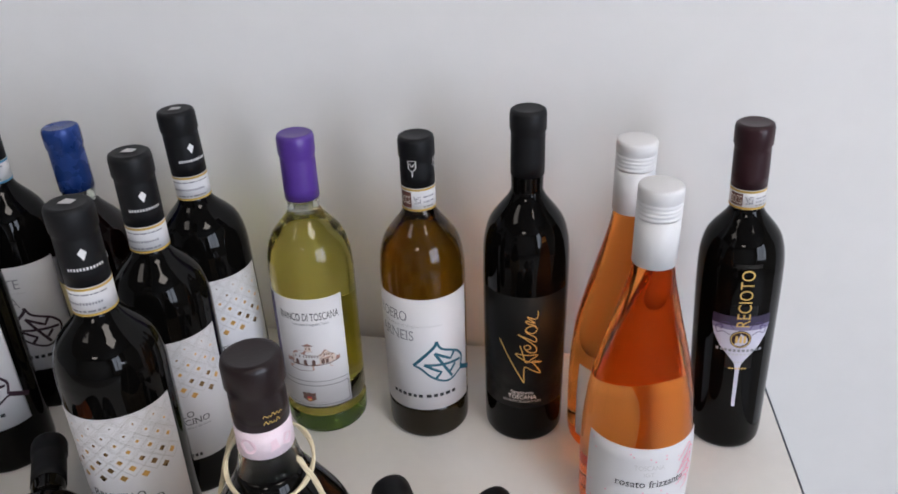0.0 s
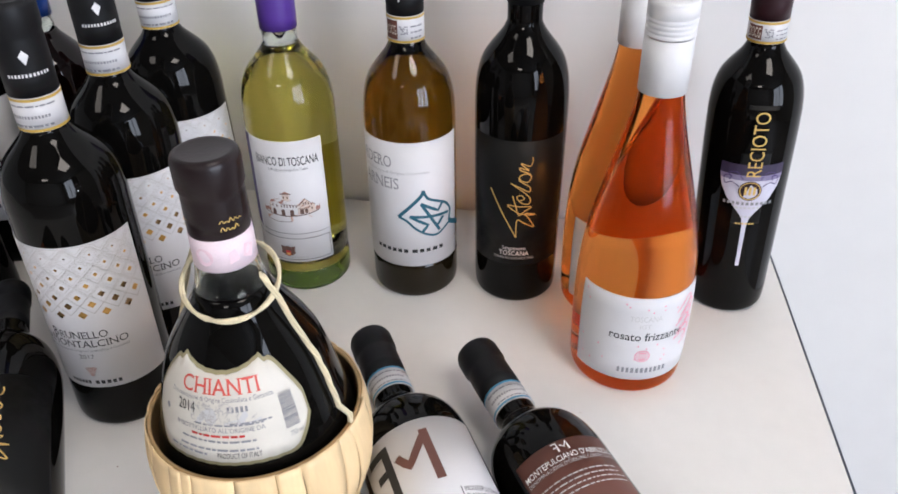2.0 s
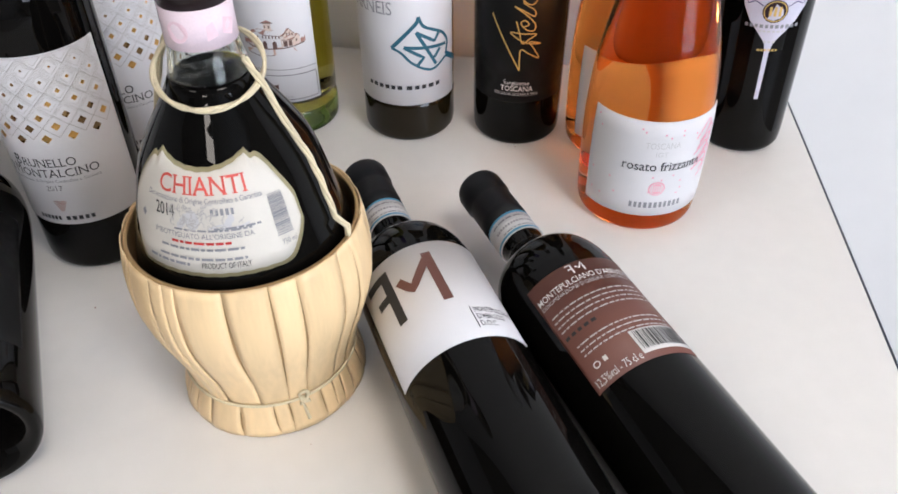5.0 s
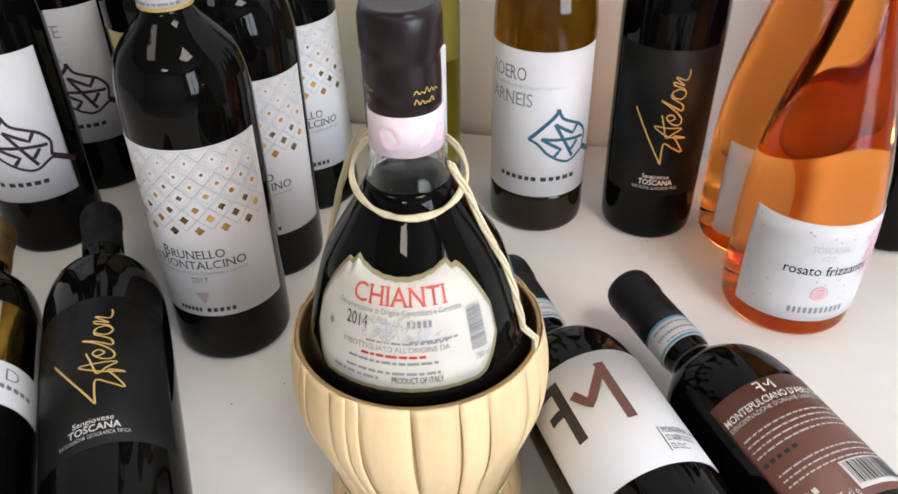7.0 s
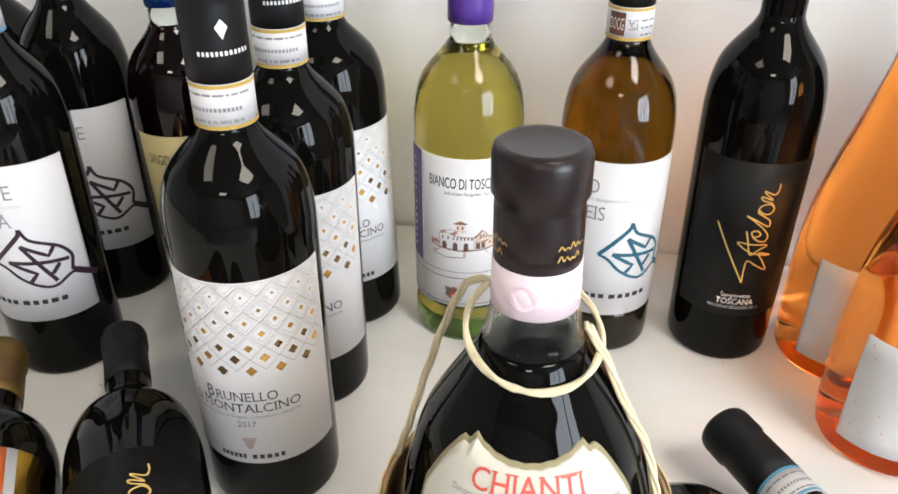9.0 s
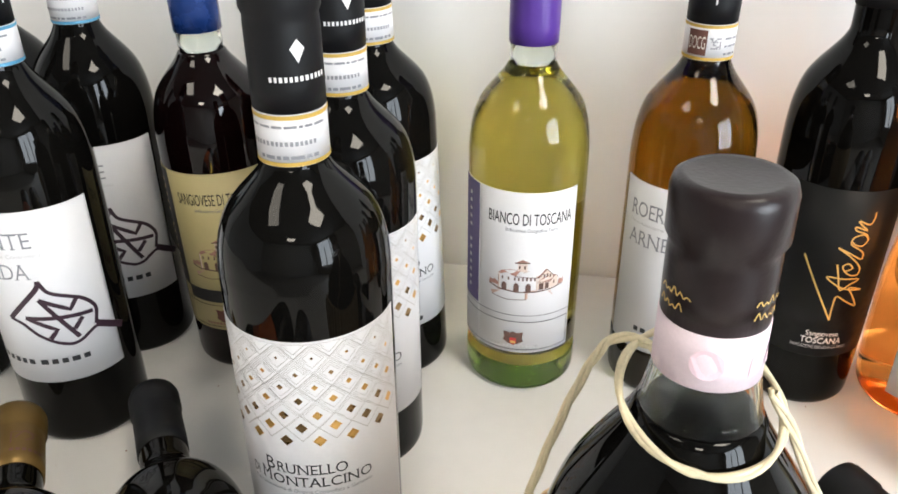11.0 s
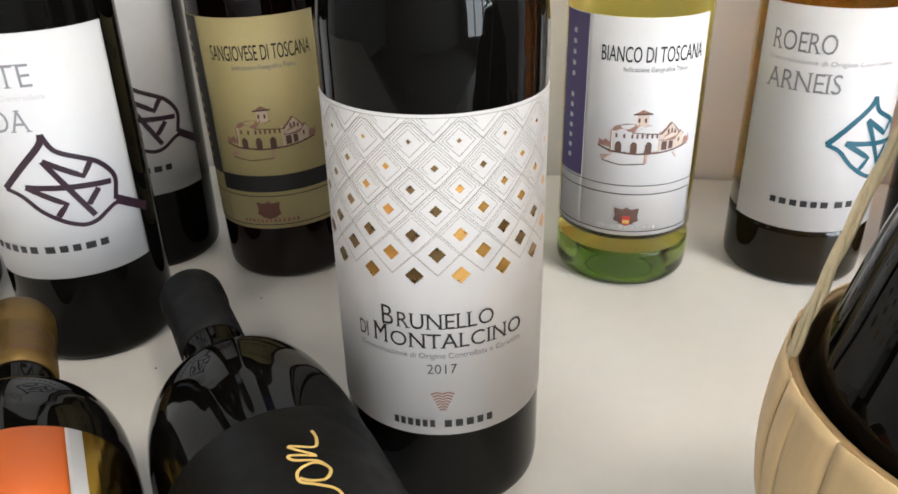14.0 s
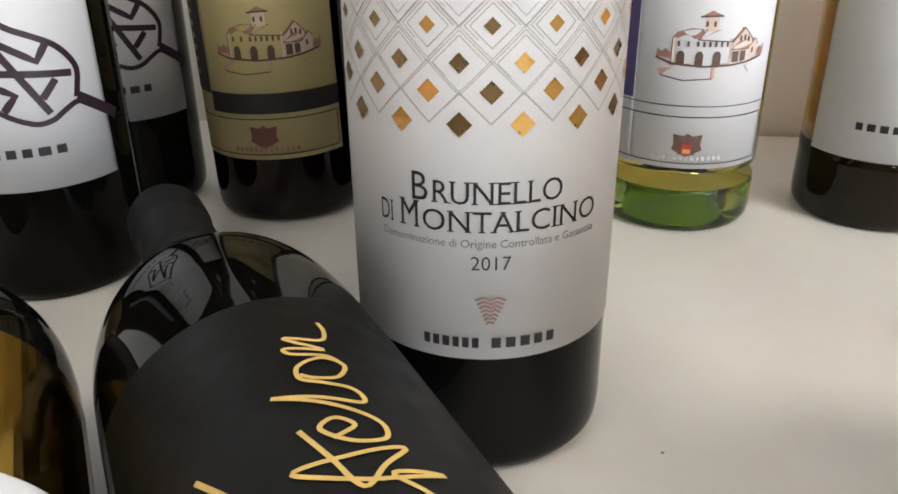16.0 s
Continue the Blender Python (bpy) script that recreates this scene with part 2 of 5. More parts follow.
def stroke(bm, pts, w, step=0.003, z=0.0):
    """A drawn line of width w through the points, in short pieces with joined corners."""
    fine = []
    for (xa, ya), (xb, yb) in zip(pts, pts[1:]):
        n = max(1, int(math.hypot(xb - xa, yb - ya) / step))
        fine += [(xa + (xb - xa) * i / n, ya + (yb - ya) * i / n) for i in range(n)]
    fine.append(pts[-1])
    left, right = [], []
    for i, (x, y) in enumerate(fine):
        xa, ya = fine[max(i - 1, 0)]
        xb, yb = fine[min(i + 1, len(fine) - 1)]
        d = math.hypot(xb - xa, yb - ya) or 1
        nx, ny = -(yb - ya) / d * w / 2, (xb - xa) / d * w / 2
        left.append(bm.verts.new((x + nx, y + ny, z)))
        right.append(bm.verts.new((x - nx, y - ny, z)))
    for i in range(len(fine) - 1):
        bm.faces.new((right[i], right[i + 1], left[i + 1], left[i]))
    return bm


def curve_points(pts, steps=8, closed=False):
    n = len(pts)
    out = []
    for i in range(n if closed else n - 1):
        q = [pts[(i + k) % n] if closed else pts[min(max(i + k, 0), n - 1)] for k in (-1, 0, 1, 2)]
        for s in range(steps):
            t = s / steps
            out.append(tuple(0.5 * (2 * b + (c - a) * t + (2 * a - 5 * b + 4 * c - d) * t * t + (3 * b - a - 3 * c + d) * t ** 3) for a, b, c, d in zip(*q)))
    out.append(pts[0] if closed else pts[-1])
    return out


def disc(bm, x, y, r, n=20, ring=0.0):
    c = [(x + r * math.cos(2 * math.pi * i / n), y + r * math.sin(2 * math.pi * i / n)) for i in range(n)]
    if ring:
        return stroke(bm, c + [c[0]], ring, 0.01)
    return poly(bm, c)


def letters(text, x0, x1, y, height, turned=False, bold=0.0, serif=False):
    """A flat mesh of a line of text: from x0 to x1, standing on y; turned: it reads upwards along y."""
    data = bpy.data.curves.new("text", "FONT")
    data.body, data.resolution_u, data.offset = text, 3, bold
    ob = bpy.data.objects.new("text", data)
    scene.collection.objects.link(ob)
    me = bpy.data.meshes.new_from_object(ob)
    bm = bmesh.new()
    bm.from_mesh(me)
    bpy.data.objects.remove(ob)
    bpy.data.curves.remove(data)
    bpy.data.meshes.remove(me)
    if serif:
        # small feet on the stems
        for level, a, b in ((0.0, 0.0, 0.038), (0.682, -0.038, 0.0)):
            xs = sorted(v.co.x for v in bm.verts if abs(v.co.y - level) < 0.0075)
            runs = []
            for x in xs:
                if runs and x - runs[-1][1] < 0.16:
                    runs[-1][1] = x
                else:
                    runs.append([x, x])
            for xa, xb in runs:
                if xb - xa > 0.02:
                    poly(bm, [(xa - 0.06, level + a), (xb + 0.06, level + a), (xb + 0.06, level + b), (xa - 0.06, level + b)], 0.0)
    xs = [v.co.x for v in bm.verts]
    lo, hi, top = min(xs), max(xs), 0.685
    for v in bm.verts:
        u, w = x0 + (v.co.x - lo) / (hi - lo) * (x1 - x0), v.co.y / top * height
        v.co = (u, y + w, 0)
        if turned:
            v.co = (y - w, u, 0)
    return bm


def blocks(bm, x0, x1, y, h, n, gap=0.3, seed=1):
    """Plain bars in place of lettering."""
    gap, n = gap + 0.22, int(n * 1.1)
    rnd = random.Random(seed)
    ws = [rnd.uniform(0.85, 1.1) for _ in range(n)]
    unit = (x1 - x0) / (sum(ws) + gap * (n - 1))
    x = x0
    for w in ws:
        rect(bm, x, x + w * unit, y + h * 0.12, y + h * 0.88)
        x += (w + gap) * unit
    return bm


def bars(bm, x0, x1, y1, y0, rows, fill=0.5, seed=2):
    rnd = random.Random(seed)
    pitch = (y1 - y0) / rows
    for i in range(rows):
        y, x, end = y1 - pitch * (i + 1), x0 + rnd.uniform(0, 0.03) * (x1 - x0), x1 - rnd.uniform(0, 0.12) * (x1 - x0)
        while x < end - 0.0012:
            w = min(rnd.uniform(0.0014, 0.0052), end - x)
            rect(bm, x, x + w, y + pitch * fill * 0.15, y + pitch * fill * 0.85)
            x += w + 0.0008
    return bm


def barcode(bm, x0, x1, y0, y1, seed=3, along_y=False):
    rnd = random.Random(seed)
    x, lim = (y0, y1) if along_y else (x0, x1)
    unit = (lim - x) / 58
    while x < lim:
        w = unit * rnd.choice((0.7, 0.7, 1.4, 2.0))
        if along_y:
            rect(bm, x0, x1, x, min(x + w, lim))
        else:
            poly(bm, [(x, y0), (min(x + w, lim), y0), (min(x + w, lim), y1), (x, y1)])
        x += w + unit * rnd.choice((0.7, 1.0, 1.6))
    return bm


SMALL_PRINT = ("maker_name", "fine_print", "lattice_print", "frame_print", "strip_print", "specks", "red_print", "gold_print", "barcode")


def printed(name, bm, skin, material, label_part, h=0.00055, note=""):
    ob = part(name, lay(bm, skin, h), material, label_part, note)
    if name in SMALL_PRINT:
        ob["kind"] = "stuff"
    return ob


def text_on(skin, label_part, material, text, x0, x1, y, height, h=0.00055, turned=False, bold=0.0, serif=False):
    return printed("lettering", letters(text, x0, x1, y, height, turned, bold, serif), skin, material, label_part, h)


# ---- room ----


def slab(name, x0, x1, y0, y1, z0, z1, material, label=""):
    bm = box(bmesh.new(), x0, x1, y0, y1, z0, z1)
    me = bpy.data.meshes.new(name)
    bm.to_mesh(me)
    bm.free()
    me.materials.append(material)
    return tagged(new(name, me), label, name.split("_")[0], kind="structure")


slab("floor", -3.4, 2.8, -4.0, WALL, -0.12, 0.0, M_FLOOR, "grey-brown vinyl floor of the room")
slab("ceiling", -3.4, 2.8, -4.0, WALL, 2.75, 2.87, M_CEIL, "plain grey painted ceiling")
slab("wall_north", -3.52, 2.92, WALL, WALL + 0.12, -0.12, 2.87, M_WALL, "plain off-white painted wall behind the table")
slab("wall_south", -3.52, 2.92, -4.12, -4.0, -0.12, 2.87, M_ROOM, "plain grey painted wall")
slab("wall_west", -3.52, -3.4, -4.0, WALL, -0.12, 2.87, M_ROOM, "plain grey painted wall")


def wall_with_window():
    bm = bmesh.new()
    for y0, y1, z0, z1 in ((-4.0, -3.10, -0.12, 2.87), (-0.90, WALL, -0.12, 2.87), (-3.10, -0.90, -0.12, 0.55), (-3.10, -0.90, 2.55, 2.87)):
        box(bm, 2.8, 2.92, y0, y1, z0, z1)
    me = bpy.data.meshes.new("wall_east")
    bm.to_mesh(me)
    bm.free()
    me.materials.append(M_ROOM)
    tagged(new("wall_east", me), "grey painted wall with a wide window", "wall", kind="structure")
    win = thing("window_1", "white-framed window that lets daylight in", "window", pose(2.80, -2.00, 0.55))
    win["kind"] = "structure"
    bm = bmesh.new()
    for a, b, c, d in ((-1.1, 1.1, 0, 0.06), (-1.1, 1.1, 1.94, 2.0), (-1.1, -1.04, 0, 2.0), (1.04, 1.1, 0, 2.0), (-0.40, -0.33, 0, 2.0), (0.33, 0.40, 0, 2.0)):
        box(bm, -0.03, 0.03, a, b, c, d, 0.004)
    part("window_frame", bm, M_WHITECAP, win)
    part("window_sill", box(bmesh.new(), -0.16, 0.0, -1.15, 1.15, -0.04, -0.004, 0.004), M_WHITECAP, win)


wall_with_window()


def ceiling_light(x, y, strength):
    ob = thing("ceiling_light", "square white ceiling light with a bright diffuser", "ceiling light", pose(x, y, 2.75), "ceiling lights")
    part("frame", box(bmesh.new(), -0.32, 0.32, -0.32, 0.32, -0.05, -0.001, 0.006), M_WHITECAP, ob)
    part("diffuser", box(bmesh.new(), -0.29, 0.29, -0.29, 0.29, -0.062, -0.052), glow("diffuser_glow", (1.0, 0.89, 0.74), strength), ob)
    return ob


ceiling_light(-1.20, -0.75, PANEL * 0.4)
# unseen panel, added as frontal fill to brighten the bottle labels
ceiling_light(-0.10, -2.55, PANEL * 1.3)
ceiling_light(0.80, -0.35, PANEL * 1.15)

# ---- table ----


def table():
    ob = thing("table", "white laminate table pushed against the wall", "table", pose(0, 0, 0))
    back, front = WALL - 0.004, -0.06

    def right(y):
        return 0.265 + (0.660 - y) * 0.0725

    for name, m, z0, z1, inset in (("tabletop", M_TABLE, Z0 - 0.024, Z0, 0.0006), ("edge_band", M_EDGE, Z0 - 0.0275, Z0 - 0.0016, -0.0016)):
        bm = bmesh.new()
        ring = [(-1.25, front), (right(front) - inset, front), (right(back) - inset, back), (-1.25, back)]
        lo = [bm.verts.new((x, y, z0)) for x, y in ring]
        hi = [bm.verts.new((x, y, z1)) for x, y in ring]
        if name == "tabletop":
            bm.faces.new(lo[::-1])
            bm.faces.new(hi)
        for i in range(4):
            j = (i + 1) % 4
            bm.faces.new((lo[i], lo[j], hi[j], hi[i]))
        if name == "tabletop":
            bmesh.ops.bevel(bm, geom=list(bm.edges), offset=0.0008, segments=2, affect="EDGES")
        else:
            bmesh.ops.solidify(bm, geom=list(bm.faces), thickness=0.0015)
            bmesh.ops.recalc_face_normals(bm, faces=bm.faces)
        part(name, bm, m, ob, "thin dark edging strip" if name == "edge_band" else "")
    for x, y in ((-1.18, 0.0), (0.20, 0.0), (-1.18, 0.62), (0.18, 0.62)):
        part("leg", box(bmesh.new(), x - 0.02, x + 0.02, y - 0.02, y + 0.02, 0.0, Z0 - 0.027, 0.003), M_STEEL, ob)


table()

# ---- bottles ----


def bordeaux(r, h, shoulder, neck_z, neck=0.0138, foot=None):
    """Outline of a shouldered wine bottle from its foot to the rim of its mouth."""
    foot = foot or r
    pts = [(0.0, 0.030), (foot * 0.22, 0.028), (foot * 0.48, 0.017), (foot * 0.66, 0.006), (foot * 0.80, 0.0008), (foot * 0.90, 0.0), (foot * 0.965, 0.0022), (foot, 0.0075), (foot + (r - foot) * 0.3, 0.03), (r, shoulder - 0.03), (r, shoulder)]
    rise = neck_z - shoulder
    # a round shoulder that turns into a hollow at the neck
    for t, g in ((0.15, 0.985), (0.30, 0.945), (0.45, 0.86), (0.57, 0.74), (0.68, 0.55), (0.78, 0.34), (0.87, 0.155), (0.94, 0.05), (1.0, 0.0)):
        pts.append((neck + (r - neck) * g, shoulder + rise * t))
    pts += [(neck, neck_z + 0.008), (neck, neck_z + 0.022), (neck - 0.0014, neck_z + 0.029), (neck - 0.0018, h - 0.020), (neck - 0.0030, h - 0.008), (neck - 0.0060, h - 0.006), (0.0, h - 0.006)]
    return pts


def capsule(parent, material, z0, z1, r=0.0146, lip=0.0149, label=""):
    lip = max(lip, r + 0.0009)
    pts = [(r - 0.0012, z0), (r, z0), (r + 0.0001, z0 + 0.01), (r, z1 - 0.022), (r - 0.0002, z1 - 0.019), (lip, z1 - 0.0165), (lip, z1 - 0.004), (lip - 0.0008, z1 - 0.0012), (lip - 0.0026, z1), (lip - 0.004, z1 - 0.0003), (0.0, z1 - 0.0009)]
    ob = part("capsule", lathe(pts, 56, 0.00012), material, parent, label)
    return ob, Skin([(r + 0.0002, z0), (r + 0.0002, z1 - 0.022)], 0, r)


def neck_band(parent, z0, z1, r=0.0147, edge=M_YELLOW, paper=M_PAPER, middle=0.0, docg=False, seed=5):
    pts = [(r - 0.001, z0), (r + 0.0003, z0), (r + 0.0003, z1), (r - 0.001, z1)]
    ob = part("neck_band", lathe(pts, 48), paper, parent, "printed paper seal round the neck")
    s = Skin([(r + 0.0003, z0), (r + 0.0003, z1)], middle, r)
    w = math.pi * r
    if edge:
        bm = bmesh.new()
        for a, b in ((z0 + 0.0002, z0 + 0.0019), (z1 - 0.0019, z1 - 0.0002)):
            rect(bm, -w, w, a, b, 0.002)
        printed("border", bm, s, edge, ob, 0.0002)
    bm = bmesh.new()
    zm = (z0 + z1) / 2
    if docg:
        rect(bm, -0.016, -0.005, z0 + 0.003, z1 - 0.003, 0.002)
        printed("seal_panel", bm, s, M_BROWNINK, ob, 0.0002)
        text_on(s, ob, M_CREAM, "DOCG", -0.0152, -0.0058, zm - 0.0035, 0.007, 0.0004)
        bm = bmesh.new()
        rnd = random.Random(seed)
        for i in range(7):
            for j in range(7):
                if rnd.random() < 0.55:
                    poly(bm, [(-0.0036 + i * 0.0009 + a, zm - 0.0032 + j * 0.0009 + b) for a, b in ((0, 0), (0.0008, 0), (0.0008, 0.0008), (0, 0.0008))])
        bars(bm, 0.0045, 0.016, z1 - 0.004, z0 + 0.003, 3, 0.4, seed)
    else:
        bars(bm, -0.017, 0.020, z1 - 0.0028, z1 - 0.0055, 1, 0.55, seed)
        blocks(bm, -0.016, 0.012, zm - 0.0022, 0.0024, 14, 0.35, seed)
        bars(bm, -0.012, 0.016, zm - 0.0035, z0 + 0.0028, 1, 0.5, seed + 3)
    printed("fine_print", bm, s, M_GREY, ob, 0.0002)
    return ob


def stand(x, y, turn=0.0, lean=0.0, lean_to=0.0):
    """Pose of a bottle on the table; lean: degrees by which it tilts towards the azimuth lean_to."""
    return Matrix.Translation((x, y, Z0)) @ Matrix.Rotation(radians(lean_to), 4, "Z") @ Matrix.Rotation(radians(-lean), 4, "Y") @ Matrix.Rotation(radians(turn - lean_to), 4, "Z")


def tall(k):
    """A stretch along the height of a bottle."""
    return Matrix.Diagonal((1, 1, k, 1))


def lying(cap_x, cap_y, angle, r, length, roll):
    """Pose of a bottle that lies on the table: its mouth at cap_x, cap_y, its foot off at that angle."""
    d = Vector((math.cos(radians(angle)), math.sin(radians(angle)), 0))
    axis = -d
    up = Vector((0, 0, 1))
    side = up.cross(axis)
    m = Matrix((side, -up, axis)).transposed()
    m = m if m.determinant() > 0 else Matrix((-side, -up, axis)).transposed()
    eye = Vector((cap_x, cap_y, Z0 + r)) + d * length
    return Matrix.Translation(eye) @ m.to_4x4() @ Matrix.Rotation(radians(roll), 4, "Z")


def leaf_emblem(x, y, s, w):
    """The leaf-shaped emblem with its crossed bars and stalk, as a plain drawing."""
    bm = bmesh.new()
    edge = curve_points([(-1.0, -0.05), (-0.58, 0.38), (-0.17, 0.80), (-0.10, 1.0)], 8)
    crown = curve_points([(-0.10, 1.0), (0.01, 0.73), (0.15, 0.60), (0.48, 0.44), (0.76, 0.28), (0.96, 0.05), (1.04, -0.16), (0.99, -0.42), (0.95, -0.58)], 6)
    keel = curve_points([(-1.0, -0.05), (-0.71, -0.20), (-0.42, -0.52), (-0.10, -0.76), (0.15, -0.88), (0.32, -0.92), (0.52, -0.88), (0.72, -0.76), (0.89, -0.67), (1.0, -0.66)], 6)
    for line, k in ((edge, 1.25), (crown, 1.0), (keel, 0.9)):
        stroke(bm, [(x + a * s, y + b * s) for a, b in line], w * k)
    stroke(bm, [(x + 0.96 * s, y - 0.58 * s), (x + 1.70 * s, y - 1.05 * s)], w * 1.9)
    for line in (((-0.19, 0.48), (0.50, -0.77)), ((-0.60, -0.02), (0.94, -0.18)), ((-0.19, 0.48), (0.45, 0.07), (0.64, 0.34)), ((-0.60, -0.02), (0.05, -0.43), (-0.15, -0.67)), ((0.67, -0.24), (0.43, -0.52))):
        stroke(bm, [(x + a * s, y + b * s) for a, b in line], w * 1.15)
    return bm


def farmhouse(skin, paper, x, y, s):
    """The small drawing of a farmhouse with a tower, x and y its middle, s half its width."""
    def q(pts):
        return [(x + a * s, y + b * s) for a, b in pts]
    def wash(name, material, h, shapes):
        bm = bmesh.new()
        for pts in shapes:
            poly(bm, q(pts))
        printed(name, bm, skin, material, paper, h)
    wash("ground_wash", M_SEPIAL, 0.0005, [[(-1, -.12), (-.72, -.27), (0, -.30), (0, -.22), (-.4, -.22)], [(0, -.22), (0, -.30), (.60, -.27), (.96, -.12), (.3, -.20)], [(-.95, -.34), (-.9, -.44), (-.5, -.52), (0, -.47), (0, -.30), (-.72, -.29)], [(0, -.30), (0, -.47), (.7, -.38), (.62, -.28)]])
    wash("house_wash", M_SEPIAW, 0.00056, [[(-.73, -.24), (-.73, .22), (.27, .22), (.27, -.24)], [(.27, -.20), (.30, .16), (.51, .38), (.68, .19), (.68, -.05), (.60, -.18)], [(.60, -.18), (.60, .03), (.76, .18), (.82, .10), (.82, -.13)], [(-.23, .34), (-.23, .60), (0, .60), (0, .34)]])
    wash("roof_wash", M_SEPIA, 0.00062, [[(-.74, .22), (-.66, .32), (-.43, .39), (-.16, .38), (-.27, .21)], [(-.31, .19), (0, .36), (.51, .40), (.30, .15)], [(.27, .03), (.43, .17), (.76, .20), (.60, .02)], [(-.31, .58), (-.12, .69), (.07, .60)]])
    wash("shrub_wash", M_SEPIA, 0.0006, [[(-1.0, -.12), (-.98, .02), (-.9, -.03), (-.84, .03), (-.74, -.04), (-.74, -.14)]])
    wash("shrub_wash", M_SEPIA, 0.0006, [[(.83, -.12), (.84, .0), (.9, .05), (.95, .0), (.99, .10), (1.0, -.10)]])
    bm = bmesh.new()
    for cx in (-.57, -.26, .04):
        poly(bm, q([(cx - .065, -.24), (cx - .065, -.06), (cx - .03, .0), (cx + .03, .0), (cx + .065, -.06), (cx + .065, -.24)]))
    poly(bm, q([(.31, -.19), (.31, .0), (.43, .0), (.43, -.19)]))
    poly(bm, q([(.47, -.18), (.47, .0), (.57, .0), (.57, -.17)]))
    for cx, cy in ((-.62, .13), (-.46, .13), (-.30, .13), (-.2, .13), (-.1, .13), (.0, .13), (.1, .13), (.2, .13), (.44, .22), (.52, .23), (.60, .20), (.71, .0), (-.19, .47), (-.06, .47)):
        poly(bm, q([(cx - .02, cy - .05), (cx + .02, cy - .05), (cx + .02, cy + .04), (cx - .02, cy + .04)]))
    for line, lw in ((((-1, -.13), (-.74, -.22), (-.2, -.26), (.3, -.24), (.62, -.20), (.96, -.12)), .035), (((-.9, -.44), (-.5, -.51), (0, -.47)), .02), (((-.31, .20), (.30, .16), (.51, .39), (.69, .19)), .02), (((-.73, .21), (-.73, -.24)), .015), (((-.31, .585), (.07, .60)), .03), (((.27, .03), (.60, .02), (.76, .19), (.83, .10)), .018)):
        stroke(bm, q(line), lw * s)
    printed("house_drawing", bm, skin, M_SEPIAD, paper, 0.00068)


